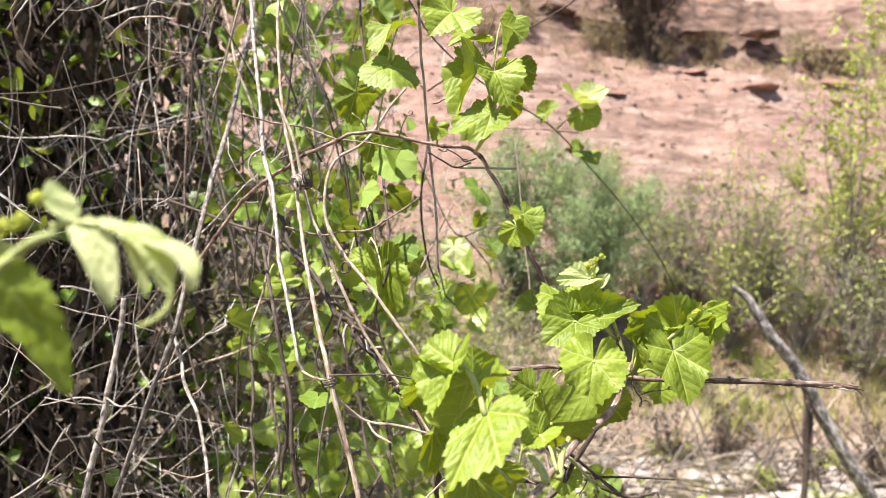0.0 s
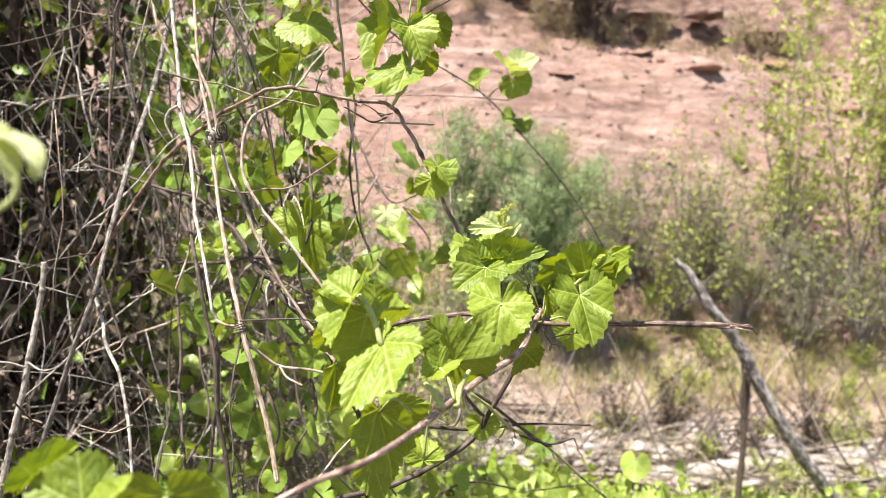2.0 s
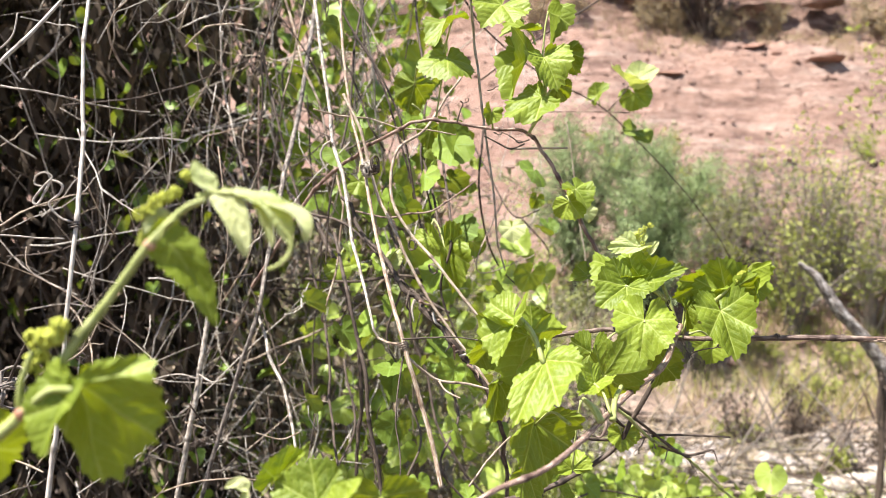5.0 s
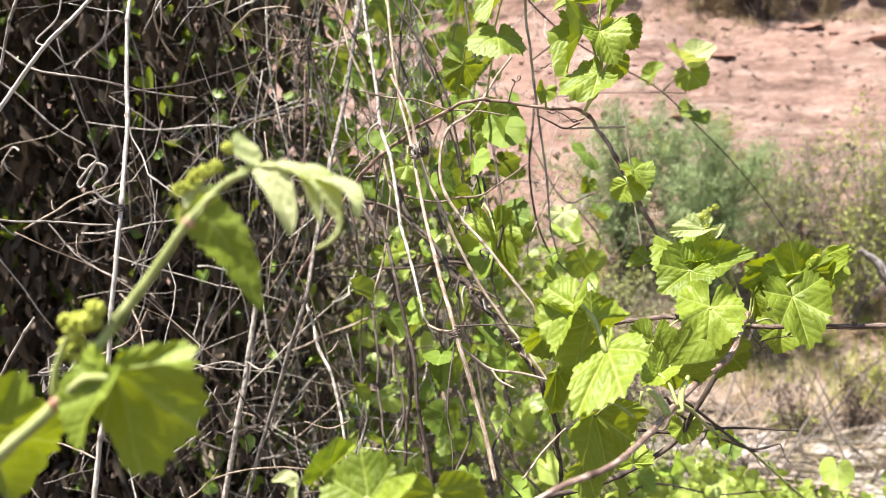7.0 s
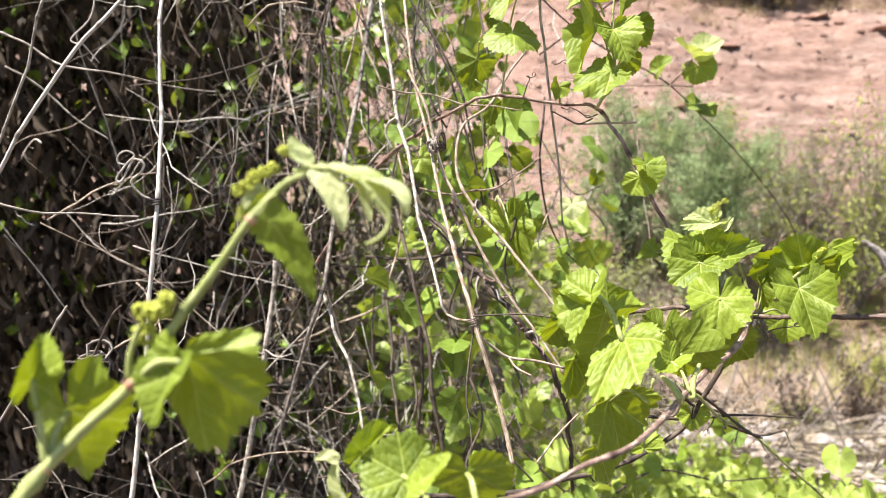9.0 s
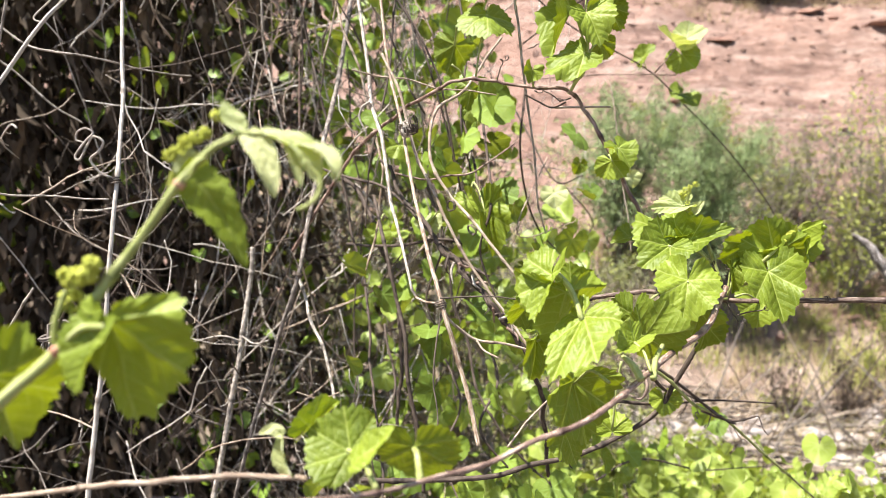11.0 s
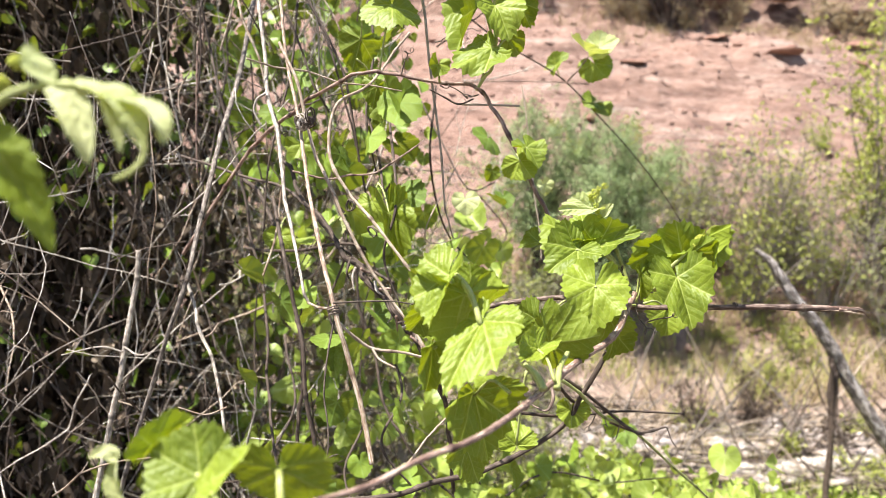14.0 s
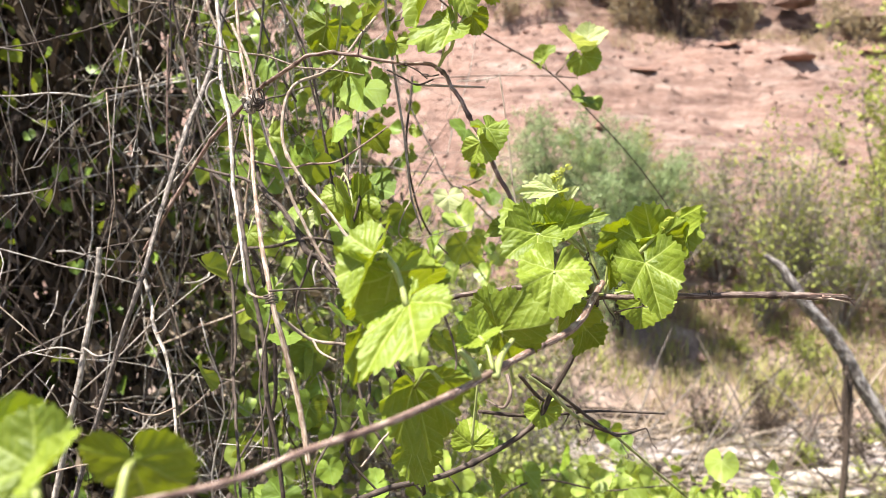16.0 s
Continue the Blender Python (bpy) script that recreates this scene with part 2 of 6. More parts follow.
M_WASH = earth_material("wash_gravel", [(0.05, 0.035, 0.027), (0.14, 0.098, 0.075), (0.27, 0.195, 0.155)], 3.0, 0.03)
M_SOIL = earth_material("dry_soil", [(0.15, 0.1, 0.078), (0.32, 0.225, 0.175), (0.46, 0.35, 0.285)], 2.5, 0.03)
M_LITTER = earth_material("leaf_litter", [(0.05, 0.034, 0.024), (0.13, 0.092, 0.062), (0.26, 0.2, 0.14)], 8.0, 0.02)


# ---- building helpers ----
def thing(name, label, category, group="", at=(0, 0, 0), kind=""):
    e = new(name)
    e.location = at
    return tagged(e, label, category, group, kind)


def mesh_object(name, verts, faces, mat, parent=None, uvs=None, vein=None, smooth=True):
    me = bpy.data.meshes.new(name)
    me.from_pydata([tuple(v) for v in verts], [], [tuple(f) for f in faces])
    if smooth:
        me.polygons.foreach_set("use_smooth", [True] * len(me.polygons))
    if uvs is not None:
        layer = me.uv_layers.new(name="UVMap")
        idx = np.empty(len(me.loops), dtype=np.int32)
        me.loops.foreach_get("vertex_index", idx)
        layer.data.foreach_set("uv", np.asarray(uvs, dtype=np.float32)[idx].ravel())
    if vein is not None:
        a = me.attributes.new("vein", "FLOAT", "POINT")
        a.data.foreach_set("value", np.asarray(vein, dtype=np.float32))
    me.materials.append(mat)
    ob = new(name, me)
    if parent is not None:
        ob.parent = parent
        ob.matrix_parent_inverse = Matrix.Translation(parent.location).inverted() if parent.parent is None else Matrix()
    return ob


def spline(points, steps=6):
    p = np.asarray(points, dtype=float)
    if len(p) < 3:
        return np.array([p[0] + (p[-1] - p[0]) * k / steps for k in range(steps + 1)])
    ext = np.vstack([2 * p[0] - p[1], p, 2 * p[-1] - p[-2]])
    out = []
    for i in range(1, len(ext) - 2):
        a, b, c, d = ext[i - 1:i + 3]
        for k in range(steps):
            s = k / steps
            out.append(0.5 * ((2 * b) + (c - a) * s + (2 * a - 5 * b + 4 * c - d) * s * s + (3 * b - a - 3 * c + d) * s ** 3))
    out.append(p[-1])
    return np.array(out)


def sweep(curve, radii, sides=8, rough=0.08, rng=None, caps=True):
    """Vertices, faces and uvs of a stem along a curve."""
    n = len(curve)
    r = np.interp(np.linspace(0, 1, n), np.linspace(0, 1, len(radii)), radii) if len(radii) != n else np.asarray(radii)
    tang = np.gradient(curve, axis=0)
    tang /= np.linalg.norm(tang, axis=1)[:, None] + 1e-12
    up = np.array([0.31, 0.83, 0.47])
    side = np.cross(tang[0], up)
    side /= np.linalg.norm(side)
    length = np.concatenate([[0], np.cumsum(np.linalg.norm(np.diff(curve, axis=0), axis=1))])
    lump = 1 + rough * (rng.standard_normal((n, sides)) if rng is not None else 0 * np.zeros((n, sides)))
    verts, uvs, faces = [], [], []
    for i in range(n):
        side = side - tang[i] * np.dot(side, tang[i])
        side /= np.linalg.norm(side) + 1e-12
        other = np.cross(tang[i], side)
        for k in range(sides):
            a = 2 * math.pi * k / sides
            verts.append(curve[i] + (side * math.cos(a) + other * math.sin(a)) * r[i] * lump[i, k])
            uvs.append((abs(2 * k / sides - 1), length[i]))
    for i in range(n - 1):
        for k in range(sides):
            a, b = i * sides + k, i * sides + (k + 1) % sides
            faces.append((a, b, b + sides, a + sides))
    if caps:
        faces.append(tuple(range(sides))[::-1])
        faces.append(tuple((n - 1) * sides + k for k in range(sides)))
    return verts, faces, uvs


def joined(pieces):
    verts, faces, uvs = [], [], []
    for v, f, u in pieces:
        o = len(verts)
        verts += list(v)
        uvs += list(u)
        faces += [tuple(i + o for i in q) for q in f]
    return verts, faces, uvs


def stem(name, points, radii, mat, parent=None, seed=0, knots=0.0, sides=9, steps=8, wobble=0.0, kink=0.016):
    """A woody stem or cane through the places given. knots: metres between its swollen joints."""
    rng = np.random.default_rng(seed)
    c = spline(points, steps)
    if wobble:
        w = rng.standard_normal(c.shape) * wobble
        w[0] = w[-1] = 0
        c = c + (w + np.roll(w, 1, 0) + np.roll(w, -1, 0)) / 2
    r = np.interp(np.linspace(0, 1, len(c)), np.linspace(0, 1, len(radii)), radii)
    if knots:
        length = np.concatenate([[0], np.cumsum(np.linalg.norm(np.diff(c, axis=0), axis=1))])
        place = rng.uniform(0.2, 0.8) * knots
        fine = np.linspace(0, length[-1], max(len(c), int(length[-1] / (0.003 if sides > 8 else 0.006))))
        marks = np.zeros(len(fine))
        c = np.stack([np.interp(fine, length, c[:, k]) for k in range(3)], axis=1)
        r = np.interp(fine, length, r)
        kinks, bends = [0.0], [np.zeros(3)]
        while place < length[-1]:
            kinks.append(place)
            bends.append(rng.standard_normal(3) * min(knots, 0.12) * kink)
            r = r * (1 + rng.uniform(0.1, 0.4) * np.exp(-((fine - place) / 0.0035) ** 2))
            marks = np.maximum(marks, rng.choice((0.4, 0.95)) * np.exp(-((fine - place - 0.002) / 0.0036) ** 2))
            place += knots * rng.uniform(0.7, 1.3)
        kinks.append(length[-1])
        bends.append(np.zeros(3))
        c = c + np.stack([np.interp(fine, kinks, np.array(bends)[:, k]) for k in range(3)], axis=1)
    v, f, u = sweep(c, r, sides, 0.06, rng)
    return mesh_object(name, v, f, mat, parent, u, np.repeat(marks, sides) if knots else None)


# ---- the vine leaf ----
VEINS = (0.0, 0.85, -0.85, 1.75, -1.75)


def leaf_shape(rings, spokes, seed, teeth=13, fold=0.15, cup=0.25, droop=0.2, wave=0.05, pleat=0.02):
    """A toothed heart-shaped vine leaf; its stalk joins at (0, 0), its tip is at (0, 1), its upper face looks along +z."""
    rng = np.random.default_rng(seed)
    fold, droop, wave = fold + rng.uniform(-0.08, 0.15), droop + rng.uniform(-0.05, 0.2), wave * rng.uniform(0.4, 1.2)
    th = np.linspace(-2.92, 2.92, spokes)
    ctrl_a = np.radians([0, 14, 33, 52, 70, 95, 118, 140, 158, 168])
    lobes = 1 + rng.uniform(-0.03, 0.03, 10)
    rim = np.array([0.87, 0.80, 0.745, 0.735, 0.72, 0.68, 0.63, 0.58, 0.50, 0.34]) * lobes
    base = np.interp(np.abs(th), ctrl_a, rim)
    soft = np.hanning(max(3, spokes // 9))
    base = np.convolve(np.pad(base, len(soft), "edge"), soft / soft.sum(), "same")[len(soft):-len(soft)]
    saw = (np.abs(th) / 2.92 * teeth + rng.uniform(0, 1)) % 1.0
    tooth = np.where(saw < 0.62, saw / 0.62, (1 - saw) / 0.38)
    deep = 0.085 + 0.035 * np.sin(np.floor(np.abs(th) / 2.92 * teeth) * 2.4 + np.sign(th))
    r_out = base * (0.93 + deep * tooth) * (1 + 0.006 * rng.standard_normal(spokes))
    ph = rng.uniform(0, 6.28, 4)
    verts, vein = [(0.0, 0.0, 0.0)], [1.0]
    for k in range(1, rings + 1):
        q = (k / rings) ** 0.9
        # the teeth fade in towards the rim
        rr = base * 0.95 * q * (1 - q) + r_out * q * q
        x, y = rr * np.sin(th), rr * np.cos(th)
        best, v2, swell = np.full(spokes, 9.0), np.zeros(spokes), np.zeros(spokes)
        for a in VEINS:
            d = (th - a + math.pi) % (2 * math.pi) - math.pi
            s, off = rr * np.cos(d), np.abs(rr * np.sin(d))
            dist = np.where(s > 0, off, 9.0)
            near = dist < best
            best = np.where(near, dist, best)
            w = ((s - 0.8 * off) / 0.15) % 1.0
            sec = np.exp(-(np.minimum(w, 1 - w) * 0.15 / 0.014) ** 2)
            v2 = np.where(near, sec, v2)
            swell = np.where(near, np.sin(math.pi * w) ** 0.8, swell)
        main = np.exp(-(best / (0.022 - 0.012 * q)) ** 2)
        # the blade is quilted: it swells between the side ribs and sinks along the veins
        z = 0.35 * pleat * (1 - np.exp(-(best / 0.06) ** 2)) + 0.2 * pleat * swell * np.minimum(1, best / 0.09) * min(1, 3 * q)
        z = z + fold * np.abs(x) + cup * x * x - droop * y * np.abs(y) + wave * q * q * (np.sin(3 * th + ph[0]) + 0.5 * np.sin(7 * th + ph[1]))
        z = z + 0.035 * np.sin(4 * x + ph[2]) * np.cos(5 * y + ph[3]) + 0.011 * np.sin(13 * x + ph[1]) * np.sin(11 * y + ph[2])
        for i in range(spokes):
            verts.append((x[i], y[i], z[i]))
            vein.append(float(np.clip(0.9 * main[i] + 0.5 * v2[i], 0, 1)))
    faces = []
    for i in range(spokes - 1):
        faces.append((0, 1 + i + 1, 1 + i))
    for k in range(rings - 1):
        for i in range(spokes - 1):
            a = 1 + k * spokes + i
            faces.append((a, a + 1, a + spokes + 1, a + spokes))
    return np.array(verts), faces, vein


def leaf_frame(base, tip, normal):
    y = np.asarray(tip, float) - np.asarray(base, float)
    size = np.linalg.norm(y)
    y /= size
    x = np.cross(y, np.asarray(normal, float))
    x /= np.linalg.norm(x)
    z = np.cross(x, y)
    return np.stack([x, y, z], axis=1), size


def leaf(parent, base, tip, normal, seed, mat=None, wide=1.0, stalk=None, fold=0.15, cup=0.25, droop=0.2, wave=0.095, pleat=0.035, fine=True, stalk_r=0.0012, name="leaf", joint=False, left=1.0, back=1.0):
    """One vine leaf between the two ends of its blade; stalk: the place on the cane from which its stalk springs; joint: the first end is where the stalk joins."""
    if not joint:
        a, b = np.asarray(base, float), np.asarray(tip, float)
        base, tip = a + 0.27 * (b - a), a + 1.1 * (b - a)
    rings, spokes = (20, 151) if fine else (6, 61)
    v, f, w = leaf_shape(rings, spokes, seed, 14 if fine else 9, fold, cup, droop, wave, pleat)
    flat = v[:, :2].copy()
    v[:, 0] *= np.where(v[:, 0] < 0, left, 1.0)
    v[:, 1] *= np.where(v[:, 1] < 0, back, 1.0)
    m, size = leaf_frame(base, tip, normal)
    v = (v * np.array([wide * 0.93, 0.97, 1]) * size) @ m.T + np.asarray(base, float)
    ob = mesh_object(name, v, f, mat or M_LEAF, parent, flat, w)
    if stalk is not None:
        b, s = np.asarray(base, float), np.asarray(stalk, float)
        mid = (b + s) / 2 + np.array([0, 0, 0.12]) * np.linalg.norm(b - s)
        st = stem("leaf_stalk", [s, mid, b + m[:, 1] * 0.04 * size], [stalk_r * 1.25, stalk_r, stalk_r], M_STEM, ob, seed, 0, 7, 5)
    return ob


def young_leaf(parent, points, width, seed, mat, face, shut=0.9, teeth=0.0):
    """A half-opened leaf: a folded blade hanging along a curve; shut: how far its halves are folded together."""
    rng = np.random.default_rng(seed)
    c = spline(points, 10)
    n = len(c)
    tang = np.gradient(c, axis=0)
    tang /= np.linalg.norm(tang, axis=1)[:, None]
    face = np.asarray(face, float)
    verts, faces, vein, flat = [], [], [], []
    for i in range(n):
        s = i / (n - 1)
        w = width * (math.sin(math.pi * min(1, s * 0.9 + 0.1) ** 0.8) ** 0.7) * 0.5 * (1 + teeth * (((s * 9) % 1) - 0.5))
        side = np.cross(tang[i], face)
        side /= np.linalg.norm(side)
        up = np.cross(side, tang[i])
        for k in range(-4, 5):
            q = k / 4
            a = shut * (0.6 + 0.4 * math.sin(3 * s + seed))
            verts.append(c[i] + side * w * q * math.cos(a) + up * w * abs(q) * math.sin(a) + up * w * 0.12 * math.sin(9 * s + 3 * q + seed) + up * 0.05 * width * rng.normal(0, 0.35))
            flat.append((q * 0.3, s + 0.05))
            vein.append(max(0.0, 1 - abs(q) * 5))
    for i in range(n - 1):
        for k in range(8):
            a = i * 9 + k
            faces.append((a, a + 1, a + 10, a + 9))
    return mesh_object("leaf", verts, faces, mat, parent, flat, vein)


def tendril(parent, start, way, length, turns, seed, mat=None, r=0.0007, curl=0.006):
    """A thin tendril that runs out from the cane and ends in a coil."""
    rng = np.random.default_rng(seed)
    way = np.asarray(way, float) / np.linalg.norm(way)
    side = np.cross(way, rng.standard_normal(3))
    side /= np.linalg.norm(side)
    other = np.cross(way, side)
    pts, n = [], int(18 + 14 * turns)
    for i in range(n):
        s = i / (n - 1)
        reach = min(s * 1.6, 1.0) * length + 0.15 * s * length
        k = max(0.0, s - 0.4) / 0.6
        a = 2 * math.pi * turns * k
        rad = curl * min(1, k * 3) * (1 - 0.5 * k)
        pts.append(np.asarray(start, float) + way * (reach + rad * math.sin(a)) + side * (rad * math.cos(a) - 0 + 0.25 * length * s * s) + other * (rad * 0.8 * k + 0.06 * length * math.sin(5 * s + seed)))
    v, f, u = sweep(np.array(pts), [r * 1.4, r, r * 0.7], 5, 0.0, rng)
    return mesh_object("tendril", v, f, mat or M_TENDRIL, parent, u)


def many_leaves(name, places, ways, normals, sizes, mat, parent=None, seed=0, shapes=5, spokes=15, rings=2, narrow=1.0):
    """Many small leaves in one mesh, for growth too dense to count."""
    rng = np.random.default_rng(seed)
    kinds = [leaf_shape(rings, spokes, seed * 31 + k, 3 if spokes < 20 else 7, 0.25 + 0.2 * rng.random(), 0.2, 0.3, 0.06, 0.02) for k in range(shapes)]
    verts, faces, vein, o = [], [], [], 0
    for p, w, nrm, s in zip(places, ways, normals, sizes):
        m, _ = leaf_frame((0, 0, 0), w, nrm)
        v, f, w_ = kinds[rng.integers(shapes)]
        vein += w_
        verts.append((v * (narrow * s, s, s)) @ m.T + p)
        faces += [tuple(i + o for i in q) for q in f]
        o += len(v)
    return mesh_object(name, np.vstack(verts), faces, mat, parent, None, vein)


def many_twigs(name, curves, radii, mat, parent=None, seed=0, sides=5):
    rng = np.random.default_rng(seed)
    v, f, u = joined([sweep(c, r, sides, 0.06, rng, False) for c, r in zip(curves, radii)])
    return mesh_object(name, v, f, mat, parent, u)


def wander(rng, start, way, length, n=10, bend=0.12, sag=0.0):
    """A crooked line that keeps its way more or less."""
    d = np.asarray(way, float) / np.linalg.norm(way)
    p, out = np.asarray(start, float), []
    for i in range(n):
        out.append(p)
        p = p + d * length / (n - 1)
        d = d + bend * rng.standard_normal(3) + np.array([0, 0, -sag])
        d = d / np.linalg.norm(d)
    return np.array(out)



# ---- the ground: one sheet from the bank at the camera down to a dry wash and up the red hillside ----
PROFILE_Y = [-400, -60, -10, 1.0, 3.0, 5.2, 6.6, 8.6, 9.4, 11.8, 14.4, 15.2, 16.6, 17.1, 17.7, 22, 40, 90, 400]
PROFILE_Z = [-6, -2, 0, 0.0, -0.45, -0.95, -1.15, -1.1, -0.75, 1.55, 3.85, 4.3, 4.75, 5.6, 6.5, 8.8, 18, 30, 34]


def ground_height(x, y):
    z = np.interp(y + 0.35 * np.sin(0.5 * x + 1) + 0.2 * np.sin(1.3 * x), PROFILE_Y, PROFILE_Z)
    near = math.exp(-max(0.0, abs(x) - 40) / 40)
    hill = min(1.0, max(0.0, (y - 9.0) / 2.0))
    z += near * (0.05 * noise.noise((x * 1.7, y * 1.7, 0)) + 0.03 * noise.noise((x * 5, y * 5, 3)))
    # ledges: shallow treads and risers across the slope
    q = z / 0.3 + 0.7 * noise.noise((x * 0.35, y * 0.2, 7))
    step = (q - math.floor(q))
    z += hill * near * 0.2 * (max(0.0, (step - 0.6) / 0.4) ** 2 - 0.3) * (0.5 + noise.noise((x * 0.5, y * 0.3, 11)))
    z += hill * near * (0.2 * noise.noise((x * 0.8, y * 0.9, 5)) + 0.16 * abs(noise.noise((x * 2.2, y * 3.1, 9))) + 0.1 * abs(noise.noise((x * 5.5, y * 7, 2))) + 0.05 * noise.noise((x * 14, y * 16, 4)))
    bank = math.exp(-((y - 17.3) / 0.6) ** 2)
    z += near * bank * (0.7 * noise.noise((x * 0.9, y * 0.5, 13)) + 0.35 * noise.noise((x * 2.3, y * 2, 17)) + 0.2 * abs(noise.noise((x * 6, y * 6, 19))))
    return z


def build_ground():
    ys = np.concatenate([[-400, -150, -60, -25], np.arange(-10, 5, 0.5), np.arange(5, 9, 0.16), np.arange(9, 18.5, 0.07), np.arange(18.5, 24, 0.4), [26, 30, 36, 45, 60, 90, 160, 400]])
    xs = np.concatenate([[-400, -150, -60, -30, -20], np.arange(-14, -3, 0.6), np.arange(-3, 13, 0.09), np.arange(13, 20, 0.5), [24, 30, 45, 80, 180, 400]])
    verts = [(x, y, ground_height(x, y)) for y in ys for x in xs]
    n = len(xs)
    faces = [(j * n + i, j * n + i + 1, (j + 1) * n + i + 1, (j + 1) * n + i) for j in range(len(ys) - 1) for i in range(n - 1)]
    ob = mesh_object("ground", verts, faces, M_HILL, None, None, None, True)
    me = ob.data
    me.materials.append(M_LITTER)
    me.materials.append(M_WASH)
    me.materials.append(M_BANK)
    me.materials.append(M_SOIL)
    mid = [(ys[j] + ys[j + 1]) / 2 for j in range(len(ys) - 1) for i in range(n - 1)]
    me.polygons.foreach_set("material_index", [1 if -30 < y < 3.6 else 2 if 3.6 <= y < 7.7 else 4 if 7.7 <= y < 9.8 else 3 if 16.5 < y < 18.2 else 0 for y in mid])
    return tagged(ob, "dry ground falling to a wash and rising as a red hillside", "ground", kind="structure")


build_ground()


def boulder(name, at, size, mat, seed, flat=1.0, label="", category="rock", group=""):
    """A rough, broken block of stone with worn edges."""
    rng = np.random.default_rng(seed)
    bm = bmesh.new()
    bmesh.ops.create_icosphere(bm, subdivisions=3, radius=1)
    cuts = [Vector(rng.standard_normal(3)).normalized() for _ in range(14)]
    for v in bm.verts:
        p = v.co.copy()
        for c in cuts:
            d = p.dot(c)
            if d > 0.55:
                p -= c * (d - 0.55)
        p += p.normalized() * (0.08 * noise.noise(p * 2.5 + Vector((seed, 0, 0))) + 0.03 * noise.noise(p * 7))
        v.co = Vector((p.x * size[0], p.y * size[1], p.z * size[2]))
    me = bpy.data.meshes.new(name)
    bm.to_mesh(me)
    bm.free()
    me.polygons.foreach_set("use_smooth", [True] * len(me.polygons))
    me.materials.append(mat)
    ob = new(name, me)
    ob.location = at
    ob.rotation_euler = (rng.uniform(-0.1, 0.1), rng.uniform(-0.1, 0.1), rng.uniform(-0.3, 0.3))
    return tagged(ob, label, category, group)


def on_ground(x, y, up=0.0):
    return (x, y, ground_height(x, y) + up)



# ---- rocks on the hillside and stones in the wash ----
for i, (x, y, sx, sz) in enumerate(((6.0, 14.6, 0.62, 0.1), (3.15, 14.2, 0.45, 0.06), (2.1, 12.4, 0.15, 0.12), (4.9, 15.2, 0.3, 0.08), (7.9, 15.4, 0.5, 0.1), (8.8, 14.2, 0.4, 0.07))):
    boulder("rock_ledge", on_ground(x, y, 0.02), (sx, 0.3, sz), M_ROCK, 40 + i, label="dark red sandstone slab jutting from the hillside", group="slabs on the hillside")
rng = np.random.default_rng(5)
for i in range(230):
    x, y = rng.uniform(0.8, 6.0), 7.05 + rng.normal(0, 0.33)
    s = rng.uniform(0.06, 0.2)
    boulder("stone", on_ground(x, y, s * 0.25), (s * rng.uniform(0.9, 1.6), s, s * rng.uniform(0.5, 0.8)), M_STONE, 100 + i, label="pale rounded stone in the dry wash", category="stone", group="stones in the wash")
for i in range(26):
    x, y = rng.uniform(-1.5, 11), rng.uniform(10, 15.4)
    s = rng.uniform(0.04, 0.13)
    boulder("stone", on_ground(x, y, s * 0.2), (s * 1.5, s, s * 0.7), M_ROCK, 300 + i, label="small red stone lying on the slope", category="stone", group="stones on the slope")


# ---- shrubs ----
def shrub(name, at, height, spread, leaf_mat, leaf_count, leaf_size, label, seed, stems=9, lean=(0, 0), bare=0.25, thin=0.014, narrow=0.5):
    rng = np.random.default_rng(seed)
    base = np.array(on_ground(*at, -0.05))
    t = thing(name, label, "shrub", at=tuple(base))
    curves, radii, tips = [], [], []
    for i in range(stems):
        a, o = rng.uniform(0, 6.28), rng.uniform(0.15, 1.0)
        way = np.array([math.cos(a) * o * spread / height + lean[0], math.sin(a) * o * spread / height + lean[1], 1.0])
        c = wander(rng, base + rng.normal(0, 0.04 * spread, 3) * (1, 1, 0), way, height * rng.uniform(0.75, 1.05), 12, 0.09)
        curves.append(c)
        radii.append([thin * rng.uniform(0.7, 1.3), thin * 0.25])
        for k in range(3, 12):
            for _ in range(2):
                w = (c[min(k, 11)] - c[k - 1])
                w = w / np.linalg.norm(w) + rng.normal(0, 0.75, 3)
                b = wander(rng, c[k], w, height * rng.uniform(0.12, 0.3), 6, 0.15)
                curves.append(b)
                radii.append([thin * 0.3, thin * 0.1])
                if k > 12 * bare:
                    tips.append(b)
    many_twigs("stem", curves, radii, M_BROWN if leaf_mat in (M_SAGE, M_DEAD_LEAF) else M_DULL, t, seed, 5)
    pl, wy, nm, sz = [], [], [], []
    for i in range(leaf_count):
        b = tips[rng.integers(len(tips))]
        p = b[rng.integers(1, 6)] + rng.normal(0, 0.03 * height * 0.5, 3)
        pl.append(p)
        wy.append(rng.normal(0, 1, 3) + (0, 0, 0.3))
        nm.append(rng.normal(0, 1, 3) + (0, 0, 0.8))
        sz.append(leaf_size * rng.uniform(0.6, 1.3))
    verts, faces = [], []
    for p, w, q, s in zip(pl, wy, nm, sz):
        m, _ = leaf_frame((0, 0, 0), w, q)
        o = len(verts)
        for x, y, z in ((0, 0, 0), (narrow * 0.5, 0.45, 0.12), (0, 1, 0), (-narrow * 0.5, 0.45, 0.12)):
            verts.append(m @ np.array([x * s, y * s, z * s]) + p)
        faces += [(o, o + 1, o + 2), (o, o + 2, o + 3)]
    mesh_object("foliage", verts, faces, leaf_mat, t, smooth=False)
    return t


